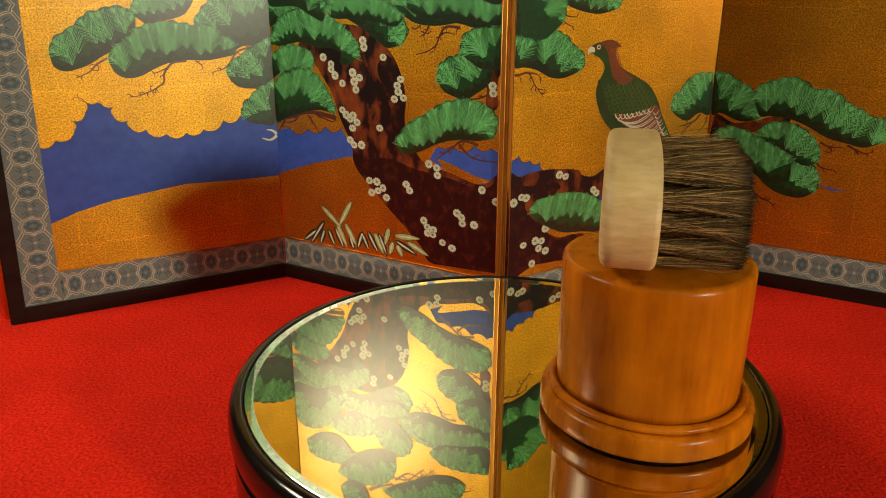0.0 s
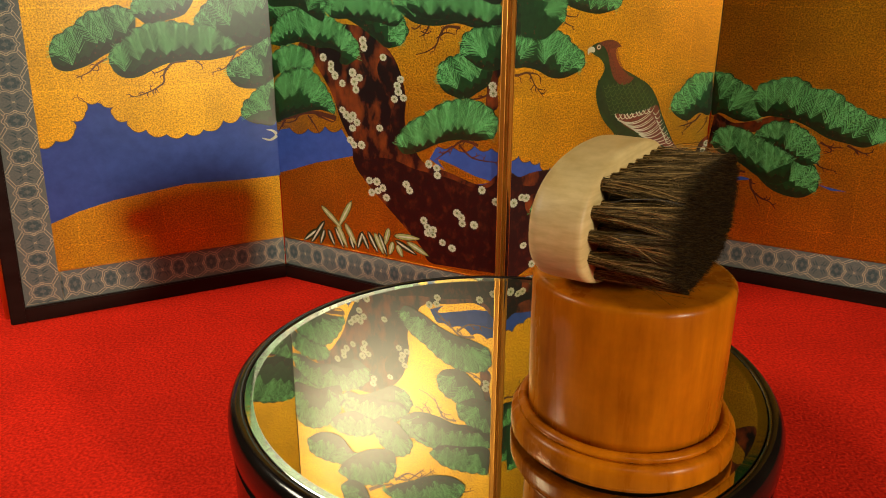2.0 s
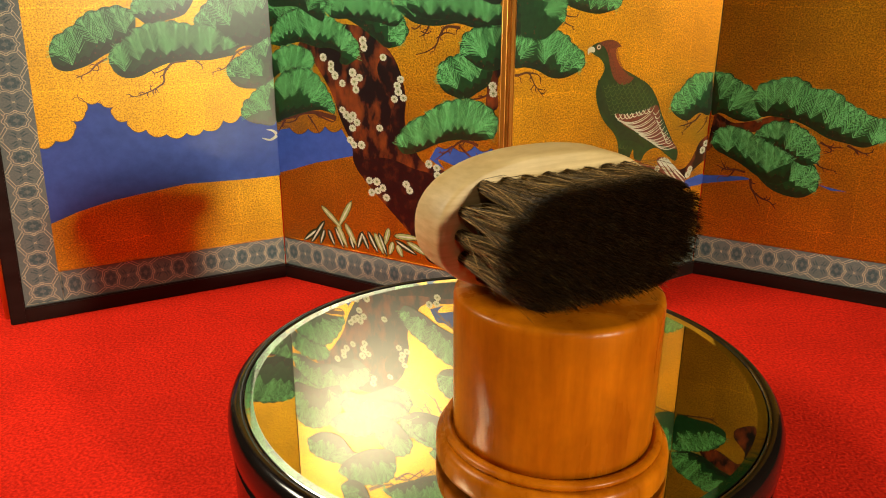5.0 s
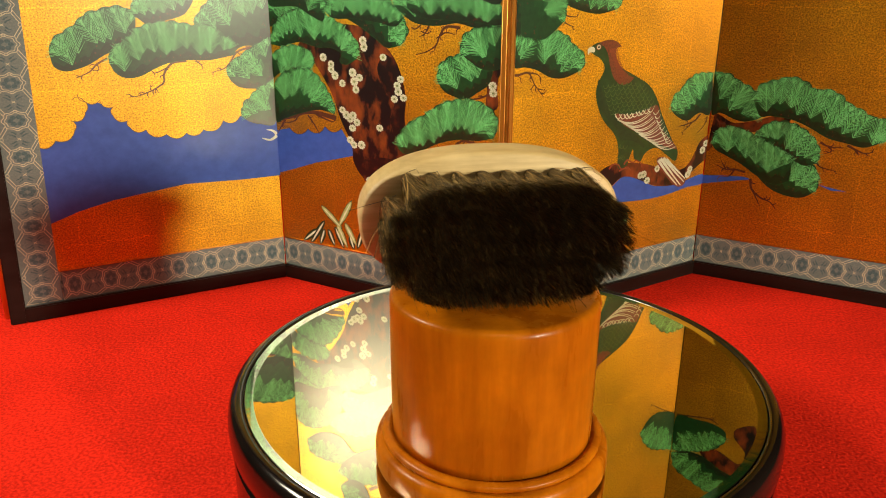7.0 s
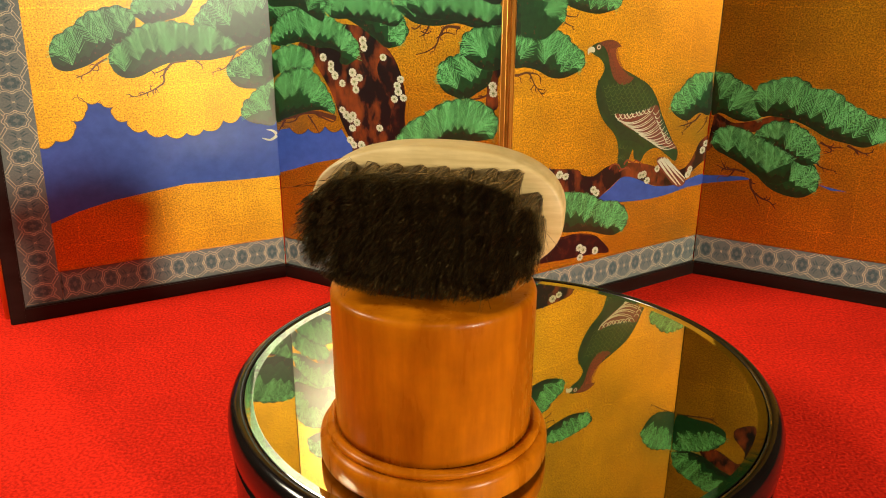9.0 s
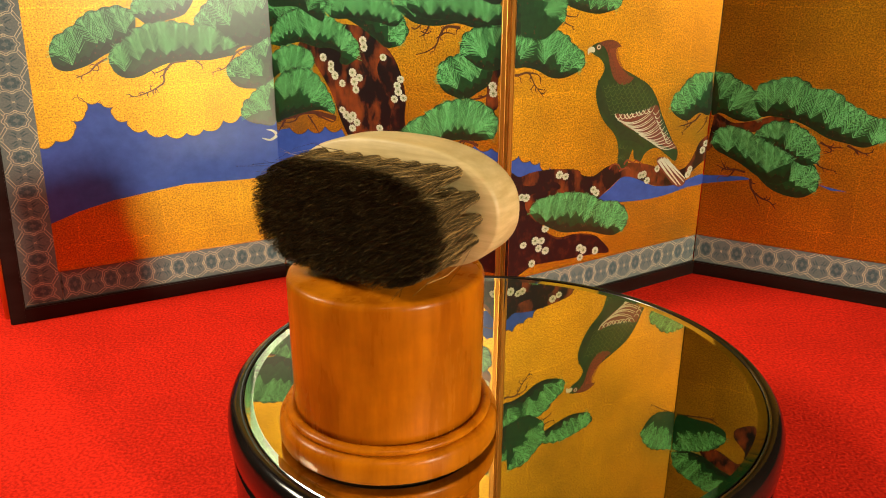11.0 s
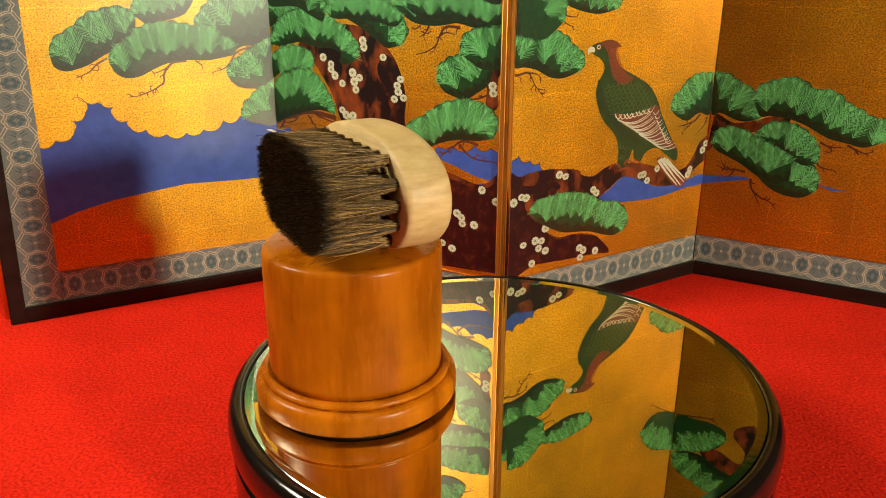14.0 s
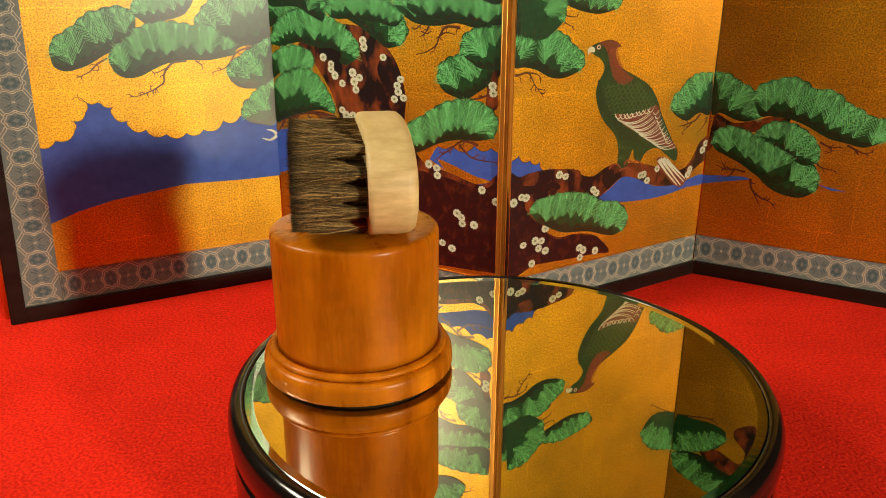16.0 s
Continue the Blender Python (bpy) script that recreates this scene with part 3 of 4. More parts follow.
def blossoms(i, pts):
    for x, y in mm(pts):
        a = Paint()
        z, turn = 10 * STEP, brushwork.uniform(0, 6)
        r = 0.0032 * brushwork.uniform(0.92, 1.1)
        squash = brushwork.uniform(0.82, 1.0)
        petals = 9
        ring = []
        for k in range(45):
            t = 2 * math.pi * k / 45
            b = r * (0.80 + 0.2 * abs(math.cos(petals * t / 2)))
            ring.append((x + b * math.cos(t + turn), y + b * squash * math.sin(t + turn)))
        a.fan(ring, BLOSSOM, z)
        a.fan([(x + 0.0009 * math.cos(k * 0.7854), y + 0.0009 * squash * math.sin(k * 0.7854)) for k in range(8)], BLOSSOM_HEART, z + STEP)
        for k in range(petals):
            t = turn + 2 * math.pi * (k + 0.5) / petals
            a.line([(x + 0.0009 * math.cos(t), y + 0.0009 * math.sin(t)), (x + 0.8 * r * math.cos(t), y + 0.8 * r * squash * math.sin(t))], 0.00022, BLOSSOM_HEART, z + STEP, 0.5)
        a.done("blossom", panels[i])


def blade(i, ends, dark):
    (x0, y0), (x1, y1) = mm(ends)
    x0, y0, x1, y1 = x0 - 0.1 * (x1 - x0), y0 - 0.1 * (y1 - y0), x1 + 0.12 * (x1 - x0), y1 + 0.12 * (y1 - y0)
    d = math.hypot(x1 - x0, y1 - y0)
    nx, ny = -(y1 - y0) / d, (x1 - x0) / d
    a = Paint()

    def lens(width, m, z, trim=0.0):
        up, down = [], []
        for k in range(13):
            t = k / 12
            b = width * math.sin(math.pi * t ** 0.8) ** 0.7 if 0 < t < 1 else 0
            px, py = x0 + (x1 - x0) * (trim + (1 - 2 * trim) * t), y0 + (y1 - y0) * (trim + (1 - 2 * trim) * t)
            up.append((px + nx * b, py + ny * b))
            down.append((px - nx * b, py - ny * b))
        a.fan(up + down[::-1][1:-1], m, z)

    lens(0.0027, LEAF_DARK, 4 * STEP)
    if dark:
        lens(0.0008, BLOSSOM, 6 * STEP, 0.07)
    else:
        lens(0.0022, LEAF_PALE, 5 * STEP, 0.03)
        lens(0.0006, BLOSSOM, 6 * STEP, 0.1)
    a.done("bamboo_leaf", panels[i])


def barbs(i, first, last, count, sag, width, m, across):
    """Feather strokes: across from one line to the other, hanging by sag millimetres, or along and between the two lines."""
    one, _ = even(curve(mm(first)), 24)
    two, _ = even(curve(mm(last)), 24)
    for k in range(count):
        f = (k + 0.5) / count
        if across:
            (x0, y0), (x1, y1) = one[round(24 * f)], two[round(24 * f)]
            pts = [(x0 + (x1 - x0) * g, y0 + (y1 - y0) * g - 0.001 * sag * 4 * g * (1 - g)) for g in [j / 10 for j in range(11)]]
        else:
            pts = [(p[0] + (q[0] - p[0]) * f, p[1] + (q[1] - p[1]) * f) for p, q in zip(one, two)]
        a = Paint()
        a.line(pts, width, m, 7 * STEP, 0.5)
        a.done("painted_feather", panels[i])


def scales(i, pts):
    line, length = even(curve(mm(pts)), 3)
    line, length = even(line, max(2, round(length / 0.0046)))
    for x, y in line:
        arc = [(x + 0.0022 * math.cos(t), y - 0.0026 * math.sin(t)) for t in (0.1, 0.6, 1.1, 1.57, 2.0, 2.5, 3.04)]
        a = Paint()
        a.line(arc, 0.00042, BIRD_SCALE, 7 * STEP, 1.0)
        a.done("feather_scale", panels[i])


def eye(i, at):
    x, y = mm([at])[0]
    a = Paint()
    for r, m, z in ((0.0020, TALON, 7), (0.0015, BLOSSOM, 8), (0.0008, SHADE_BROWN, 9)):
        a.fan([(x + 1.2 * r * math.cos(k * 0.5236), y + r * math.sin(k * 0.5236)) for k in range(12)], m, z * STEP)
    a.done("bird_eye", panels[i])


wash("water", 0, [(35.9, 124.3), (48.5, 129.7), (65.0, 155.9), (73.3, 153.8), (90.5, 145.9), (123.4, 132.3), (181.8, 136.8), (207.8, 128.2), (204.8, 85.6), (173.2, 85.7), (151.6, 86.5), (130.6, 87.3), (110.1, 85.1), (78.4, 81.5), (55.1, 76.3), (35.2, 69.6)], WATER, 1, False)
wash("water", 1, [(-3.5, 120.8), (28.6, 128.2), (60.8, 131.3), (76.3, 110.5), (59.5, 106.0), (37.7, 100.4), (17.7, 93.5), (-0.7, 87.6)], WATER, 1, False)
wash("water", 1, [(138.5, 114.8), (143.9, 123.4), (156.4, 127.5), (182.3, 127.6), (197.7, 126.2), (198.4, 106.5), (178.6, 101.5), (161.1, 103.9)], WATER, 1, False)
wash("water", 2, [(0.8, 125.3), (14.5, 124.5), (39.9, 109.6), (32.6, 105.8), (1.6, 105.2)], WATER, 1, False)
wash("water", 2, [(84.8, 79.3), (98.1, 87.7), (111.7, 95.3), (127.0, 90.7), (146.3, 82.7), (171.8, 81.4), (187.8, 84.3), (200.5, 85.0), (199.7, 77.5), (182.4, 76.7), (163.2, 74.3), (141.3, 73.4), (111.0, 75.3)], WATER, 1, True)
wash("water", 3, [(-0.5, 84.4), (15.6, 86.0), (30.5, 87.0), (37.0, 85.5), (24.6, 83.0), (-0.6, 77.3)], WATER, 1, False)
wash("water", 3, [(84.9, 87.4), (93.2, 86.3), (103.7, 84.7), (93.5, 84.2)], WATER, 1, False)
cloud(0, [(35.0, 125.2), (47.6, 127.9), (60.4, 133.7), (60.0, 140.4), (68.9, 145.5), (68.7, 154.1), (62.1, 155.3)])
cloud(0, [(65.7, 158.1), (69.6, 153.2), (79.0, 153.4), (87.1, 148.1), (86.3, 142.2), (95.5, 137.9), (96.4, 133.0), (106.8, 130.4), (120.7, 125.9), (134.7, 125.5), (147.1, 126.9), (162.2, 132.4), (175.2, 134.8), (185.2, 140.8), (203.2, 146.0)])
cloud(1, [(-2.4, 132.3), (8.2, 130.7), (12.8, 125.0), (31.2, 125.9), (47.6, 129.2), (63.3, 129.8)])
cloud(1, [(143.0, 127.3), (156.4, 126.3), (173.8, 128.2), (186.5, 128.0), (197.6, 128.1)])
cloud(2, [(0.9, 122.2), (11.3, 122.5), (21.1, 117.9), (29.5, 115.7), (38.4, 109.0)])
wash("shore", 1, [(145.3, 115.2), (156.6, 112.9), (174.2, 107.2), (186.3, 104.9), (174.3, 101.7), (156.6, 105.0)], GOLD_PAINT, 2, True)
wash("pine_trunk", 1, [(26.6, 188.0), (35.0, 180.4), (44.8, 170.0), (55.8, 153.2), (62.6, 135.6), (71.5, 118.5), (73.5, 103.8), (83.7, 91.3), (104.4, 72.6), (117.0, 61.6), (132.0, 47.5), (138.2, 38.1), (157.2, 37.8), (193.3, 39.7), (200.7, 40.3), (198.3, 109.5), (182.9, 102.8), (173.4, 102.0), (156.6, 106.6), (143.0, 109.3), (132.9, 112.5), (126.0, 121.4), (118.7, 138.3), (119.5, 157.2), (114.3, 175.2), (107.1, 186.2), (93.3, 196.9), (84.0, 201.9), (64.5, 202.8), (43.9, 195.9)], BARK, 3, True)
wash("pine_trunk", 2, [(4.2, 38.6), (28.7, 40.8), (57.9, 39.4), (85.8, 38.5), (101.6, 37.3), (95.5, 45.7), (84.4, 54.0), (67.4, 57.9), (48.5, 58.6), (34.8, 69.5), (55.3, 74.5), (82.0, 79.7), (96.9, 87.8), (111.7, 94.9), (133.3, 88.0), (149.4, 82.2), (175.1, 81.4), (188.7, 90.7), (202.2, 98.2), (209.0, 105.8), (204.4, 116.3), (192.9, 113.0), (183.5, 98.2), (173.3, 92.6), (153.9, 95.1), (131.5, 102.3), (107.6, 105.7), (93.5, 104.9), (80.2, 99.5), (69.1, 101.8), (64.5, 106.1), (42.5, 109.3), (25.0, 109.6), (12.9, 107.6), (1.5, 106.8)], BARK, 3, True)
wash("pine_branch", 3, [(1.5, 116.9), (1.2, 104.1), (8.6, 114.9), (15.5, 121.8), (32.2, 122.2), (49.8, 127.8), (58.7, 134.6), (46.6, 136.1), (35.0, 132.0), (18.9, 128.4), (7.7, 133.5), (3.8, 134.1), (2.7, 128.2)], BARK, 3, True)
wash("pine_branch", 1, [(180.3, 174.4), (184.3, 177.2), (191.1, 179.7), (195.8, 181.4), (195.9, 178.6), (190.9, 175.1), (189.5, 166.0), (190.6, 156.0), (185.8, 151.9), (181.6, 156.3), (182.2, 165.5)], BARK, 3, True)
wash("pine_trunk_shade", 1, [(80.1, 103.7), (89.9, 93.0), (109.4, 73.4), (119.0, 61.9), (132.0, 47.5), (138.2, 38.1), (157.2, 37.8), (193.3, 39.7), (200.7, 40.3), (198.5, 103.4), (183.0, 99.7), (172.6, 99.1), (156.6, 102.6), (142.1, 104.7), (126.8, 106.1), (110.1, 110.3), (95.4, 110.6)], BARK_DARK, 4, True)
wash("pine_trunk_shade", 1, [(96.5, 175.7), (102.4, 183.7), (110.7, 180.3), (116.9, 168.5), (119.0, 153.2), (118.2, 137.5), (123.7, 122.8), (112.8, 124.9), (106.9, 138.4), (110.1, 152.5), (103.6, 157.9), (98.1, 167.3)], BARK_DARK, 4, True)
wash("pine_trunk_shade", 2, [(4.1, 39.5), (28.7, 41.3), (57.9, 39.9), (85.8, 38.9), (99.7, 38.1), (93.0, 47.1), (83.3, 53.3), (67.5, 56.5), (48.6, 56.9), (32.2, 69.9), (18.9, 84.4), (23.3, 93.8), (48.6, 94.3), (43.1, 100.3), (23.0, 99.9), (1.8, 98.9)], BARK_DARK, 4, True)
twig(0, [(87.8, 181.2), (80.9, 177.8), (75.2, 172.8), (66.2, 169.1)], 1.0, TWIG, 3)
twig(0, [(80.9, 177.8), (81.4, 174.0), (77.8, 173.4)], 0.6, TWIG, 3)
twig(0, [(140.1, 177.3), (130.2, 176.2), (124.0, 169.4), (122.9, 163.1), (117.1, 159.1), (111.4, 156.7), (105.1, 154.7), (99.0, 154.3)], 1.1, TWIG, 3)
twig(0, [(128.0, 173.9), (119.9, 170.4), (115.3, 169.9)], 0.7, TWIG, 3)
twig(0, [(113.1, 158.2), (113.6, 162.1)], 0.6, TWIG, 3)
twig(0, [(117.1, 159.1), (118.6, 155.8)], 0.6, TWIG, 3)
twig(0, [(146.5, 177.0), (150.5, 173.6), (150.6, 170.0)], 0.7, TWIG, 3)
twig(0, [(187.5, 185.0), (177.1, 182.1), (171.5, 175.1), (166.1, 170.4), (157.7, 168.4)], 1.0, TWIG, 3)
twig(0, [(177.1, 182.1), (179.4, 178.8)], 0.7, TWIG, 3)
twig(1, [(58.5, 136.1), (40.2, 138.6), (29.3, 137.7), (15.2, 133.0), (5.4, 130.4)], 2.2, TWIG, 3)
twig(1, [(9.4, 130.8), (4.3, 124.2), (0.4, 118.6)], 1.0, TWIG, 3)
twig(1, [(31.9, 136.2), (37.4, 129.9), (42.4, 122.7)], 1.0, TWIG, 3)
twig(1, [(40.1, 137.4), (53.1, 133.5), (57.9, 134.7)], 1.0, TWIG, 3)
twig(1, [(23.7, 135.9), (17.7, 130.2), (6.3, 128.3)], 0.9, TWIG, 3)
twig(0, [(202.6, 118.6), (199.4, 121.6), (194.6, 122.9)], 1.5, BLOSSOM, 40)
twig(0, [(202.4, 117.6), (197.2, 114.6), (190.6, 116.6)], 1.5, BLOSSOM, 40)
twig(1, [(162.1, 203.7), (151.6, 204.1), (146.5, 198.2), (143.9, 192.3), (136.5, 187.6), (128.0, 185.4)], 1.1, TWIG, 3)
twig(1, [(146.5, 198.2), (151.6, 200.5), (158.4, 199.4)], 0.9, TWIG, 3)
twig(1, [(143.9, 192.3), (142.2, 187.9)], 0.7, TWIG, 3)
twig(1, [(138.7, 204.7), (135.2, 199.2), (130.8, 196.9)], 0.9, TWIG, 3)
twig(1, [(132.2, 204.5), (127.8, 201.9), (124.7, 202.5)], 0.7, TWIG, 3)
twig(1, [(132.2, 200.6), (137.0, 199.3), (140.5, 200.9)], 0.6, TWIG, 3)
twig(1, [(185.5, 163.9), (179.4, 160.9), (172.4, 158.9), (162.6, 159.7)], 1.0, TWIG, 3)
twig(1, [(176.4, 128.5), (165.2, 130.4), (156.5, 124.8), (150.3, 120.1), (143.0, 114.5)], 1.2, TWIG, 3)
twig(1, [(161.7, 127.7), (166.1, 123.5), (172.2, 119.5), (182.5, 118.4), (191.8, 118.7)], 1.0, TWIG, 3)
twig(1, [(172.2, 119.5), (178.2, 122.5)], 0.7, TWIG, 3)
twig(1, [(156.5, 124.8), (154.7, 119.1)], 0.7, TWIG, 3)
twig(1, [(150.3, 120.1), (145.7, 120.4)], 0.7, TWIG, 3)
twig(1, [(180.4, 118.5), (182.4, 122.6)], 0.6, TWIG, 3)
twig(2, [(-0.2, 176.5), (7.5, 175.3), (16.7, 176.2), (22.2, 168.6), (30.3, 159.9)], 1.1, TWIG, 3)
twig(2, [(16.7, 176.2), (23.7, 175.1), (27.7, 171.9)], 0.8, TWIG, 3)
twig(2, [(22.2, 168.6), (18.6, 165.2)], 0.7, TWIG, 3)
twig(2, [(25.2, 165.5), (31.0, 164.3)], 0.6, TWIG, 3)
twig(2, [(7.5, 175.3), (10.8, 173.0)], 0.6, TWIG, 3)
twig(2, [(37.6, 217.7), (42.7, 212.4), (45.5, 207.1), (53.1, 204.0)], 1.0, TWIG, 3)
twig(2, [(42.7, 212.4), (50.1, 210.5), (56.0, 210.4)], 0.8, TWIG, 3)
twig(2, [(46.5, 207.0), (42.8, 205.0)], 0.6, TWIG, 3)
twig(2, [(189.2, 134.7), (182.3, 129.7), (171.1, 127.7), (164.8, 127.4)], 1.1, TWIG, 3)
twig(2, [(180.5, 129.0), (174.1, 124.7), (169.5, 121.7)], 0.8, TWIG, 3)
twig(2, [(197.5, 132.2), (194.8, 125.4), (187.8, 119.8)], 0.8, TWIG, 3)
twig(3, [(5.0, 130.6), (8.4, 127.4), (12.8, 126.9)], 0.9, TWIG, 3)
twig(3, [(36.1, 85.9), (38.0, 77.9), (45.1, 72.0), (52.5, 69.4), (57.3, 64.5)], 1.2, TWIG, 3)
twig(3, [(39.0, 76.6), (46.0, 64.7)], 0.8, TWIG, 3)
twig(3, [(31.3, 90.7), (23.4, 92.0), (16.7, 91.2), (9.4, 94.0)], 1.1, TWIG, 3)
twig(3, [(23.4, 92.0), (19.9, 86.1), (12.2, 85.1)], 0.8, TWIG, 3)
twig(3, [(16.7, 91.2), (12.4, 98.0)], 0.7, TWIG, 3)
twig(3, [(81.1, 119.8), (85.2, 117.7), (91.5, 116.7), (95.0, 117.9)], 1.0, TWIG, 3)
twig(3, [(86.9, 117.0), (89.6, 113.9), (85.4, 111.7)], 0.8, TWIG, 3)
twig(3, [(99.3, 119.2), (105.3, 116.5), (111.1, 114.6), (116.3, 116.1)], 1.1, TWIG, 3)
twig(3, [(104.1, 116.8), (107.8, 112.6)], 0.7, TWIG, 3)
twig(3, [(81.1, 104.4), (83.9, 101.2), (95.0, 99.1)], 0.8, TWIG, 3)
pine(0, [(52.7, 185.0), (55.5, 194.3), (62.3, 199.2), (69.8, 203.7), (77.7, 210.7), (86.7, 213.1), (94.1, 215.2), (102.9, 214.3), (109.5, 209.0)],
     [(106.1, 193.4), (94.0, 187.0), (85.1, 182.9), (76.6, 178.0), (69.2, 175.3), (60.3, 173.9), (54.0, 177.6)])
pine(0, [(107.1, 210.2), (111.5, 224.8), (130.7, 231.0), (145.4, 227.3), (150.5, 220.8)],
     [(145.9, 213.3), (140.3, 208.4), (127.7, 204.9), (116.9, 202.9)])
pine(0, [(147.6, 203.7), (156.7, 215.8), (172.9, 227.2), (193.7, 231.0), (203.1, 228.3)],
     [(202.8, 189.4), (181.7, 186.0), (170.8, 180.8), (161.3, 189.2), (151.9, 195.0)])
pine(0, [(88.5, 178.2), (90.6, 185.6), (95.6, 190.7), (103.5, 195.7), (109.3, 200.8), (118.1, 203.6), (131.5, 204.8), (146.6, 201.8), (159.2, 200.3), (169.1, 194.5), (175.9, 187.0)],
     [(175.3, 180.6), (168.5, 178.9), (156.1, 177.0), (140.2, 177.7), (128.3, 176.3), (118.3, 172.9), (108.3, 168.3), (98.8, 167.3), (91.9, 171.1)])
pine(0, [(168.2, 166.2), (170.1, 173.1), (175.9, 177.3), (182.1, 181.1), (190.1, 186.5), (203.0, 191.8)],
     [(202.6, 155.9), (187.6, 154.7), (177.0, 156.2), (171.1, 160.7)])
pine(0, [(176.5, 134.7), (178.1, 143.5), (184.1, 148.6), (189.7, 154.1), (202.9, 160.1)],
     [(202.4, 128.2), (189.8, 127.5), (181.3, 130.4)])
pine(1, [(-0.5, 212.4), (3.9, 224.4), (20.3, 228.0), (34.3, 220.5), (30.5, 211.9)],
     [(19.6, 206.9), (8.4, 202.6), (-0.6, 199.9)])
pine(1, [(50.7, 223.0), (66.2, 235.1), (89.8, 231.5), (105.7, 221.9), (114.5, 212.4), (121.1, 204.2), (121.0, 196.9), (114.5, 190.3)],
     [(104.4, 188.7), (95.6, 194.0), (84.0, 201.1), (69.7, 207.5), (57.0, 211.0)])
pine(1, [(111.4, 215.9), (112.6, 228.1), (138.8, 235.3), (167.8, 232.0), (180.7, 223.1), (188.1, 213.1), (190.7, 205.4)],
     [(182.8, 203.7), (172.3, 204.1), (160.0, 206.5), (147.3, 204.7), (134.4, 204.6), (123.4, 207.5)])
pine(1, [(-0.7, 186.9), (4.4, 200.5), (16.0, 208.8), (29.5, 211.9), (39.0, 214.4), (47.5, 211.5), (55.9, 207.9), (67.0, 202.5), (76.5, 195.2), (81.5, 187.7), (78.2, 179.4)],
     [(70.1, 175.4), (63.7, 177.1), (65.5, 183.1), (56.1, 186.5), (43.3, 186.4), (27.8, 189.3), (11.3, 185.7)])
pine(1, [(0.7, 178.7), (11.2, 184.9), (24.9, 186.7), (35.3, 183.6), (40.7, 177.8), (37.0, 170.7)],
     [(20.8, 168.6), (6.8, 165.6), (0.4, 162.7)])
pine(1, [(0.9, 156.0), (6.6, 163.5), (18.1, 168.8), (29.0, 170.3), (39.5, 168.4), (46.9, 162.0), (52.7, 154.2), (57.4, 145.1), (57.1, 139.3)],
     [(43.0, 141.0), (26.6, 137.5), (9.4, 131.7), (0.2, 129.5)])
pine(1, [(145.2, 168.5), (146.1, 177.8), (151.7, 183.6), (161.0, 186.6), (170.6, 186.4), (180.1, 182.6)],
     [(185.9, 178.7), (183.3, 169.2), (175.2, 163.2), (166.9, 158.5), (156.2, 159.9), (149.2, 163.2)])
pine(1, [(162.3, 187.8), (164.2, 198.5), (172.4, 203.4), (184.4, 204.5), (193.5, 204.8)],
     [(193.8, 183.4), (185.9, 178.0), (177.0, 178.9), (168.6, 183.4)])
pine(1, [(111.8, 121.5), (113.4, 129.0), (122.5, 138.6), (134.0, 144.8), (145.3, 152.3), (156.2, 156.6), (169.0, 158.3), (181.6, 155.6), (189.2, 149.6), (190.2, 142.3), (187.1, 134.2)],
     [(175.9, 131.5), (160.8, 130.7), (145.3, 126.3), (131.6, 119.6), (117.9, 116.1)])
pine(2, [(23.0, 80.5), (26.2, 87.4), (38.6, 90.0), (54.1, 90.6), (75.9, 86.6), (92.2, 78.6), (105.0, 76.6), (115.2, 69.3), (118.7, 59.8), (114.1, 52.4)],
     [(102.0, 50.4), (78.4, 57.7), (56.3, 60.7), (42.7, 66.0), (29.4, 73.7)])
pine(2, [(3.4, 228.2), (20.5, 232.2), (37.2, 222.9), (36.5, 212.5), (31.3, 205.7), (25.2, 198.5)],
     [(14.2, 196.8), (3.8, 198.6)])
pine(2, [(2.5, 198.0), (13.2, 199.3), (24.9, 196.4), (31.7, 199.7), (38.7, 201.6), (48.6, 198.0), (54.0, 192.4), (61.9, 187.7), (65.0, 180.8), (60.9, 175.1)],
     [(48.1, 171.3), (35.8, 172.1), (23.6, 177.6), (14.2, 179.9), (3.2, 181.3)])
pine(2, [(36.6, 224.6), (63.0, 232.1), (94.1, 227.1), (95.9, 219.8), (89.2, 214.0)],
     [(74.9, 211.7), (59.6, 213.8), (47.1, 217.6)])
pine(2, [(155.3, 140.7), (156.3, 150.3), (163.7, 154.9), (168.9, 160.8), (180.7, 165.9), (198.2, 165.3)],
     [(200.4, 134.7), (187.1, 135.8), (174.4, 130.8), (161.7, 135.5)])
pine(3, [(-1.1, 165.1), (10.2, 165.4), (19.1, 160.0), (30.1, 154.4), (35.2, 146.2), (38.3, 137.9), (35.0, 132.5)],
     [(27.1, 130.0), (18.6, 131.0), (7.5, 135.3), (0.7, 134.7)])
pine(3, [(31.2, 145.9), (33.6, 158.0), (44.9, 162.9), (56.2, 165.7), (66.3, 162.3), (72.7, 157.4), (80.5, 158.4), (89.9, 154.6), (96.3, 149.0), (104.2, 145.6), (112.1, 141.0), (123.1, 139.2), (127.2, 129.5), (121.2, 123.6)],
     [(110.4, 118.7), (99.1, 120.4), (85.5, 123.2), (71.1, 130.2), (58.7, 134.6), (44.6, 135.9), (36.7, 135.2)])
pine(3, [(36.8, 93.7), (39.2, 100.7), (47.2, 108.3), (58.3, 109.6), (68.9, 105.5), (79.3, 101.1), (84.2, 91.7), (83.0, 81.8)],
     [(75.1, 76.3), (65.2, 75.7), (52.4, 79.4), (43.2, 86.3)])
pine(3, [(33.6, 117.9), (41.5, 129.2), (53.1, 132.8), (65.3, 130.1), (76.1, 122.3), (81.7, 113.0), (80.5, 103.4)],
     [(73.5, 100.8), (65.1, 103.8), (54.1, 111.3), (43.7, 113.2)])
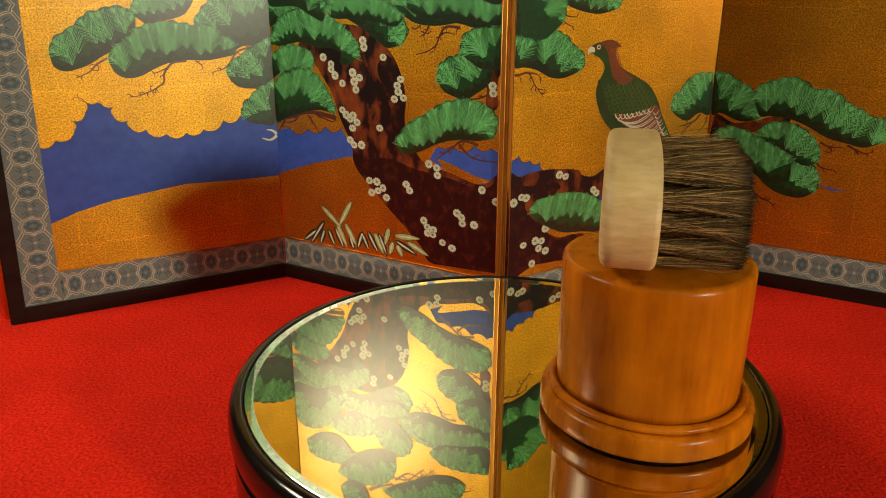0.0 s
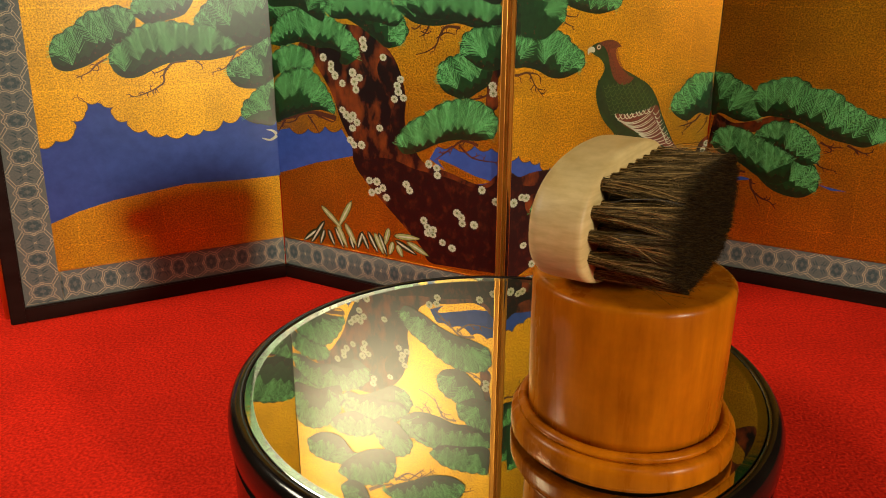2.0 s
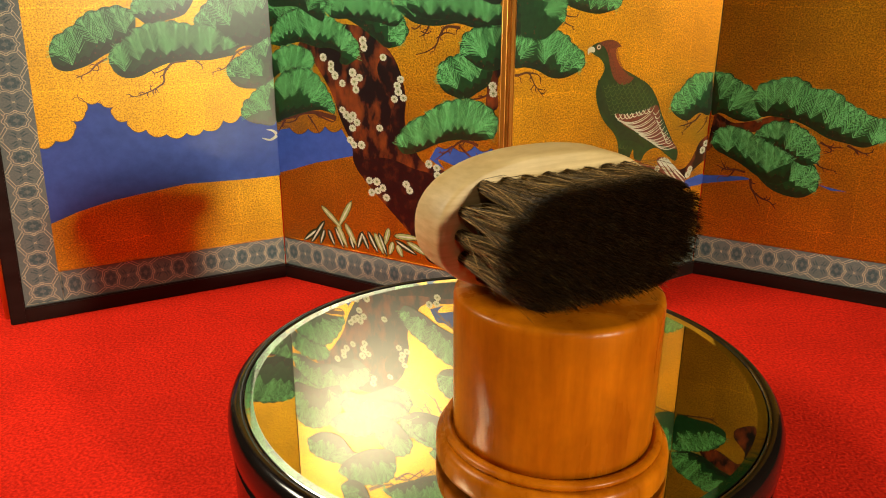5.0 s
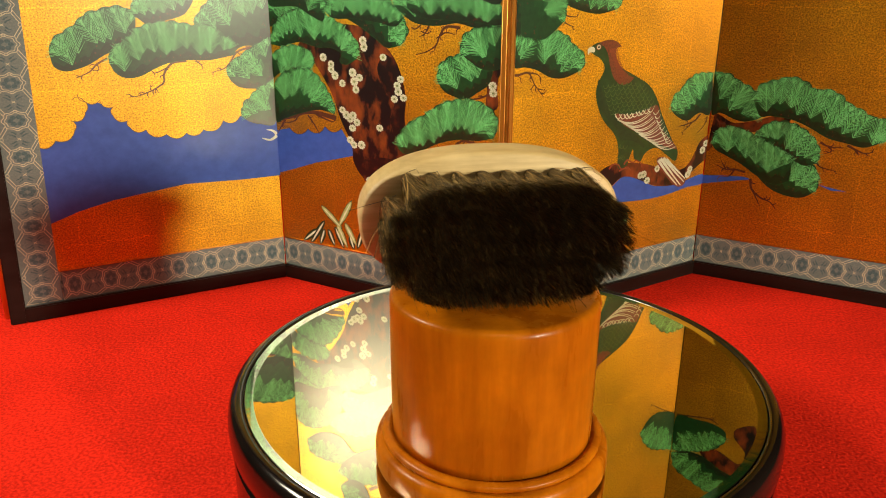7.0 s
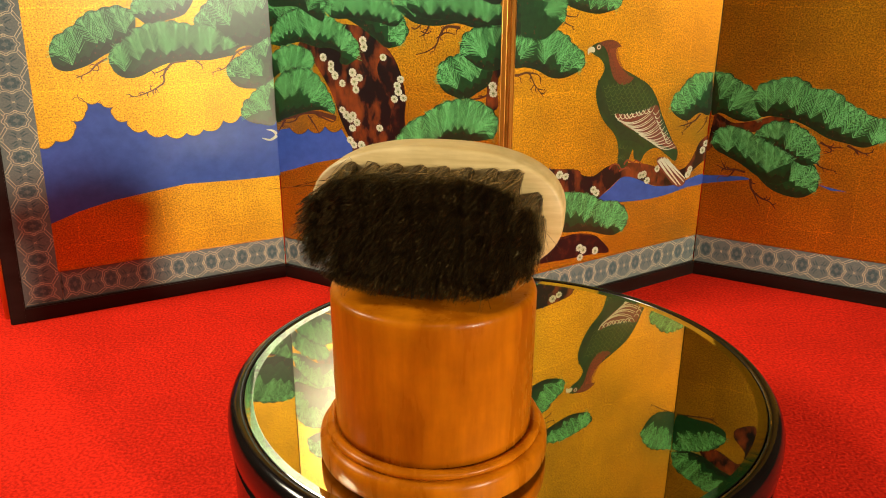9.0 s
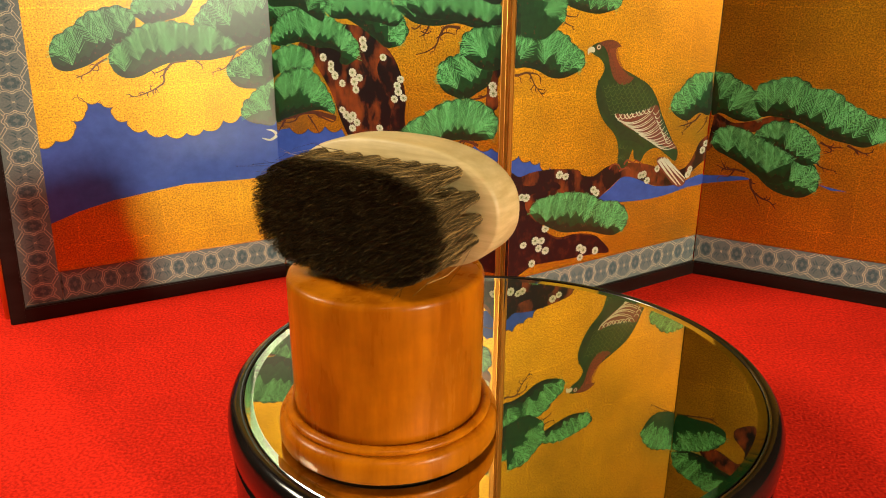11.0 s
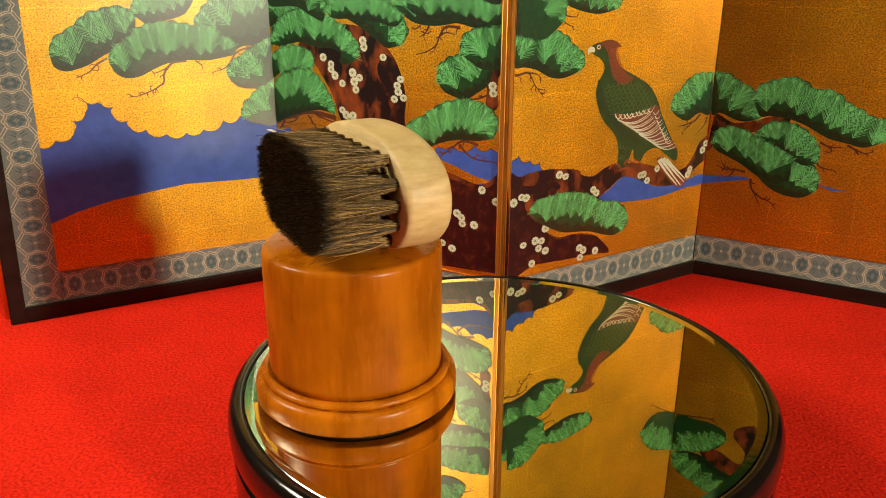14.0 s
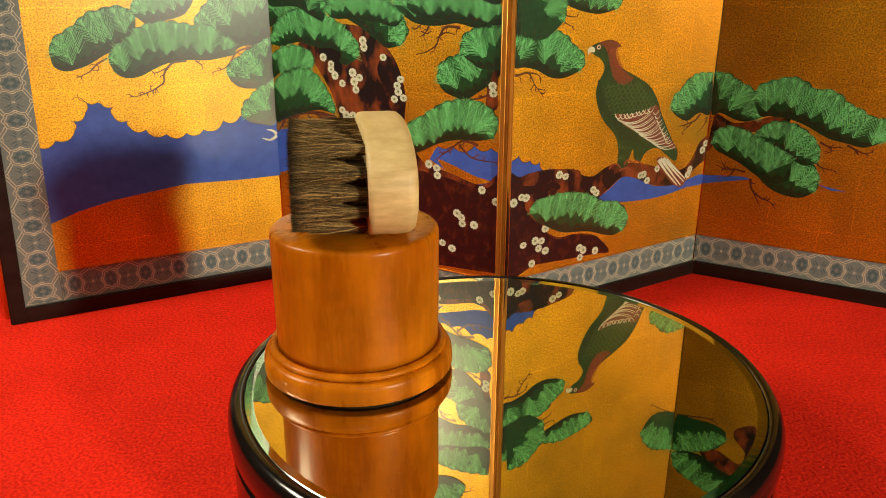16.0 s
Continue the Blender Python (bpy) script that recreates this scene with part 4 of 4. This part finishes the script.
pine(3, [(3.8, 111.7), (6.2, 120.5), (15.1, 125.3), (25.7, 124.2), (36.7, 119.1), (47.5, 114.9), (58.3, 109.6), (63.2, 103.5)],
     [(63.4, 88.1), (51.8, 83.8), (40.8, 88.7), (27.1, 97.0), (15.8, 102.1), (7.1, 106.1)])
pine(1, [(0.8, 222.8), (1.8, 251.1), (16.8, 256.2), (34.8, 247.5), (47.8, 233.9), (53.4, 215.7)],
     [(50.8, 205.0), (40.0, 208.0), (26.0, 214.0), (2.9, 214.0)])
pine(1, [(36.2, 244.8), (50.5, 250.4), (70.9, 247.1), (87.4, 237.3), (102.4, 220.7)],
     [(97.0, 214.9), (71.9, 221.5), (47.8, 232.8)])
pine(1, [(52.4, 212.2), (61.4, 222.6), (83.2, 226.0), (105.8, 219.0), (119.0, 209.0)],
     [(112.0, 203.0), (98.0, 205.0), (78.6, 207.0), (59.9, 207.0)])
pine(1, [(80.7, 230.7), (91.6, 249.1), (106.6, 254.4), (118.3, 247.6), (122.3, 235.5)],
     [(114.8, 227.9), (105.6, 221.8), (92.4, 220.6)])
pine(1, [(11.5, 268.4), (14.4, 282.1), (32.6, 284.7), (52.6, 282.3), (69.4, 283.9), (83.8, 276.4)],
     [(82.1, 258.9), (63.0, 265.5), (48.5, 254.4), (28.1, 256.6)])
pine(1, [(43.5, 292.0), (59.8, 296.7), (81.0, 292.4), (99.9, 280.2), (105.9, 264.6)],
     [(103.3, 251.7), (88.0, 253.6), (70.3, 262.4), (52.8, 277.6)])
pine(1, [(116.6, 218.3), (129.3, 230.0), (153.3, 230.4), (173.4, 224.6), (192.3, 217.2)],
     [(191.7, 206.5), (173.0, 207.5), (153.2, 208.2), (132.6, 209.5)])
pine(1, [(137.7, 240.4), (150.3, 247.7), (168.8, 247.0), (190.0, 242.4)],
     [(190.4, 219.3), (168.5, 224.2), (148.2, 230.0)])
pine(1, [(46.5, 305.2), (50.3, 317.6), (62.9, 324.1)],
     [(77.4, 309.5), (70.2, 295.2), (56.8, 296.0)])
pine(1, [(91.5, 294.2), (114.2, 299.3), (148.3, 287.6), (167.0, 270.5), (169.9, 258.7)],
     [(158.7, 255.9), (140.3, 261.0), (124.1, 271.3), (104.4, 283.1)])
twig(1, [(104.4, 279.1), (116.9, 267.8), (129.6, 267.1), (141.9, 255.5)], 1.2, TWIG, 40)
twig(1, [(111.3, 272.1), (121.3, 274.0), (133.4, 261.9)], 0.9, TWIG, 40)
twig(1, [(77.0, 299.0), (90.0, 290.0), (103.0, 284.0)], 2.0, TWIG, 40)
pine(2, [(11.0, 240.1), (26.5, 240.7), (37.4, 233.3), (46.6, 223.5), (44.4, 207.4)],
     [(29.9, 197.5), (17.4, 198.3), (9.5, 203.1)], False)
pine(2, [(157.8, 257.3), (164.3, 270.1), (177.2, 281.2), (202.8, 289.8)],
     [(203.0, 256.3), (182.2, 244.2), (168.2, 245.9)], False)
pine(3, [(1.4, 289.2), (14.5, 287.1), (28.9, 281.6), (40.3, 274.2), (46.3, 264.0)],
     [(44.4, 256.5), (32.8, 252.2), (18.2, 252.2), (1.9, 254.9)], False)
pine(3, [(1.7, 292.1), (5.9, 307.8), (20.1, 316.2), (36.1, 322.6), (54.0, 326.9)],
     [(59.3, 303.0), (43.8, 295.5), (27.0, 287.0), (12.9, 287.1)])
wash("pine_branch", 3, [(25.7, 283.9), (39.7, 277.3), (59.0, 285.3), (63.1, 272.8), (53.1, 261.2), (53.3, 251.3), (68.7, 244.7), (68.2, 269.3), (58.6, 297.3), (40.2, 294.4)], BARK, 3, True)
twig(2, [(202.5, 253.2), (185.7, 243.6), (167.8, 232.1)], 0.8, TWIG, 3)
twig(3, [(2.2, 252.5), (17.9, 249.9), (30.0, 248.5), (38.6, 251.5)], 1.0, TWIG, 3)
twig(1, [(101.6, 277.3), (115.7, 274.9), (126.8, 264.2), (133.4, 257.5)], 1.0, TWIG, 3)
twig(1, [(166.5, 268.0), (174.1, 264.1), (178.1, 261.5)], 0.8, TWIG, 3)
blossoms(1, [(49.1, 179.5), (56.0, 175.0), (55.8, 171.4), (59.1, 167.2), (74.9, 170.2), (80.7, 167.0), (76.1, 163.9), (65.5, 162.0), (77.3, 158.4), (84.6, 192.8), (85.4, 188.3), (101.4, 182.1)])
blossoms(1, [(115.5, 168.1), (112.6, 163.6), (113.5, 159.4), (117.6, 155.5), (110.1, 154.1), (64.5, 142.8), (67.9, 139.4), (71.3, 136.8), (74.0, 139.5), (77.3, 134.9), (73.1, 130.3), (97.1, 132.6), (70.6, 121.3), (74.1, 117.9), (80.7, 118.6), (186.2, 168.3), (186.7, 163.7)])
blossoms(1, [(86.8, 92.6), (93.4, 92.6), (98.8, 88.6), (88.6, 83.8), (94.2, 85.8), (101.6, 81.7), (119.0, 93.9), (121.8, 89.7), (138.0, 111.1), (144.4, 109.1), (144.9, 103.9), (180.0, 98.1), (190.9, 91.3)])
blossoms(1, [(133.6, 69.0), (136.4, 64.7), (141.6, 63.4), (136.9, 60.1), (141.1, 59.5), (149.1, 54.9), (157.1, 52.0), (160.9, 78.7), (164.5, 76.0), (165.1, 71.9), (174.4, 72.2)])
blossoms(2, [(15.0, 93.1), (19.0, 92.1), (8.4, 90.1), (37.5, 66.9), (28.7, 59.2), (34.4, 58.2), (32.1, 53.0), (38.5, 50.1), (18.2, 57.8), (26.6, 42.6), (71.1, 46.2), (75.2, 43.6), (72.3, 38.4), (87.3, 40.9)])
blossoms(2, [(47.9, 104.6), (53.7, 102.6), (81.1, 89.2), (84.2, 86.2), (128.4, 93.5), (131.9, 93.9), (136.3, 88.5), (146.2, 96.5), (184.0, 91.3), (182.0, 87.4), (196.3, 105.4), (199.4, 110.5)])
blade(1, [(41.5, 65.4), (58.3, 51.9)], 0)
blade(1, [(69.0, 73.1), (56.7, 52.6)], 0)
blade(1, [(41.8, 53.0), (28.8, 34.8)], 1)
blade(1, [(34.0, 45.2), (21.9, 35.5)], 1)
blade(1, [(42.0, 46.5), (37.9, 35.4)], 1)
blade(1, [(46.5, 47.2), (51.4, 36.4)], 1)
blade(1, [(55.6, 52.4), (63.5, 37.1)], 0)
blade(1, [(63.3, 54.6), (72.3, 40.0)], 0)
blade(1, [(53.3, 50.2), (60.2, 36.0)], 1)
blade(1, [(78.6, 50.7), (74.3, 38.1)], 1)
blade(1, [(84.4, 51.7), (92.2, 38.1)], 1)
blade(1, [(67.1, 45.1), (70.0, 36.4)], 1)
blade(1, [(90.6, 51.4), (97.4, 37.7)], 0)
blade(1, [(94.2, 52.0), (100.5, 37.3)], 1)
blade(1, [(103.0, 57.5), (99.6, 45.3)], 0)
blade(1, [(108.9, 53.2), (128.7, 54.3)], 0)
blade(1, [(109.9, 48.9), (126.1, 42.0)], 1)
blade(1, [(119.8, 49.7), (136.3, 43.0)], 0)
blade(1, [(106.3, 47.4), (103.5, 37.9)], 0)
blade(1, [(110.3, 45.8), (114.7, 38.1)], 0)
blade(1, [(78.5, 49.8), (83.9, 38.9)], 1)
wash("bird_body", 2, [(68.4, 188.8), (73.7, 192.3), (81.9, 193.5), (89.4, 191.7), (93.4, 184.7), (98.7, 176.0), (114.5, 168.4), (129.8, 160.5), (139.6, 149.1), (146.1, 137.3), (160.2, 116.5), (167.2, 107.8), (165.7, 100.3), (155.4, 106.0), (143.3, 113.1), (132.2, 110.9), (127.0, 104.6), (120.1, 108.0), (118.1, 114.7), (114.4, 106.6), (112.5, 102.9), (104.0, 102.3), (103.0, 116.4), (98.5, 127.2), (86.2, 139.0), (79.1, 151.1), (77.1, 161.0), (80.1, 168.6), (83.7, 175.3), (79.9, 181.6), (73.3, 184.9)], BIRD_GREEN, 5, True)
wash("bird_mane", 2, [(77.8, 192.9), (86.0, 194.5), (92.4, 193.5), (98.2, 189.8), (94.1, 188.5), (93.5, 183.9), (98.7, 176.0), (107.1, 169.2), (113.0, 167.3), (107.8, 163.6), (100.1, 163.4), (93.0, 168.5), (88.9, 176.5), (85.9, 185.0), (82.3, 189.7)], BIRD_MANE, 6, True)
wash("bird_beak", 2, [(67.6, 185.5), (67.3, 189.3), (71.3, 190.6), (73.5, 189.0), (73.2, 186.8), (69.6, 186.9)], BLOSSOM, 6, True)
wash("bird_wing", 2, [(97.9, 142.8), (109.3, 141.0), (126.4, 141.9), (138.9, 145.9), (143.6, 137.5), (147.6, 126.5), (166.1, 110.6), (157.8, 111.5), (141.5, 117.6), (122.5, 126.4), (106.7, 133.8)], BIRD_MANE, 6, True)
wash("bird_breast", 2, [(79.1, 168.6), (78.4, 158.9), (82.0, 148.9), (90.6, 139.3), (99.0, 132.8), (103.3, 124.2), (117.4, 121.0), (129.9, 114.5), (121.6, 124.8), (109.3, 131.0), (99.5, 138.5), (92.1, 146.0), (84.5, 156.5)], LEAF_DARK, 5.5, True)
for k in range(7):
    f = k / 6
    scales(2, [(86.0 + 8.0 * f, 164.0 - 19.0 * f), (104.0 + 4.0 * f, 165.0 - 18.5 * f), (122.0 + 13.5 * f, 162.5 - 16.0 * f)])
scales(2, [(103.0, 120.0), (110.0, 118.5)])
scales(2, [(104.5, 112.0), (108.5, 111.0)])
barbs(2, [(86.7, 188.0), (91.8, 179.3), (97.7, 165.5)], [(94.0, 189.2), (100.9, 175.8), (113.2, 166.8)], 9, 0.0, 0.0004, TALON, False)
barbs(2, [(95.7, 142.9), (108.0, 141.8), (131.5, 143.6)], [(102.5, 142.4), (115.0, 141.6), (138.5, 145.6)], 9, 3.4, 0.0010, BLOSSOM, True)
barbs(2, [(98.2, 139.6), (120.6, 127.8)], [(131.0, 141.6), (145.0, 129.0)], 8, 4.6, 0.0010, BLOSSOM, True)
barbs(2, [(121.3, 126.4), (141.8, 115.8)], [(144.0, 130.2), (166.1, 110.0)], 7, 3.2, 0.0010, BLOSSOM, True)
barbs(2, [(135.5, 141.5), (145.0, 128.0), (153.0, 117.0)], [(141.5, 143.0), (150.0, 129.0), (160.0, 115.5)], 9, 2.4, 0.0009, BLOSSOM, True)
wash("bird_tail", 2, [(144.8, 102.4), (150.6, 105.3), (162.8, 98.5), (179.2, 84.5), (177.4, 79.2), (169.6, 79.4), (158.0, 88.3)], BIRD_MANE, 6, True)
twig(2, [(146.6, 103.1), (157.5, 91.9), (170.7, 80.2)], 1.5, BLOSSOM, 7)
twig(2, [(148.9, 104.2), (161.2, 92.4), (174.7, 79.6)], 1.5, BLOSSOM, 7)
twig(2, [(152.0, 104.2), (165.0, 92.8), (178.3, 81.9)], 1.5, BLOSSOM, 7)
twig(2, [(155.3, 102.9), (167.4, 93.4), (179.2, 84.5)], 1.5, BLOSSOM, 7)
twig(2, [(95.4, 102.5), (98.5, 105.5), (104.3, 104.8), (108.1, 100.9), (113.8, 101.9), (117.7, 98.9)], 1.0, TALON, 7)
twig(2, [(110.1, 104.1), (113.2, 107.1), (119.3, 104.7), (122.7, 106.0), (127.8, 102.8), (129.4, 99.5)], 1.0, TALON, 7)
twig(2, [(105.9, 99.9), (110.4, 101.1), (116.4, 99.9)], 1.0, TALON, 7)
eye(2, (77.0, 190.0))


# ---- what moves ----
ORBIT, START, SPEED = 0.0683, -28.26, -9.866      # metres, degrees, degrees a second
BRUSH_TURN, BRUSH_ASIDE, BRUSH_FORTH = 16.0, 0.0008, -0.0037


def motions():
    stand_rows, brush_rows, disc_rows = [], [], []
    for k in range(33):
        t = k * 0.5
        a = START + SPEED * t
        x, y = TABLE[0] + ORBIT * math.cos(radians(a)), TABLE[1] + ORBIT * math.sin(radians(a))
        stand_rows.append((t, pose(x, y, MIRROR_Z + 0.0002, 0, 0, a)))
        m = pose(x, y, MIRROR_Z + 0.0712, 0, 0, a + BRUSH_TURN - 90) @ pose(BRUSH_ASIDE, BRUSH_FORTH, 0)
        brush_rows.append((t, m))
        disc_rows.append((t, pose(0, 0, 0, 0, 0, SPEED * t)))
    walk(stand, stand_rows)
    walk(brush, brush_rows)
    walk(disc, disc_rows)


motions()
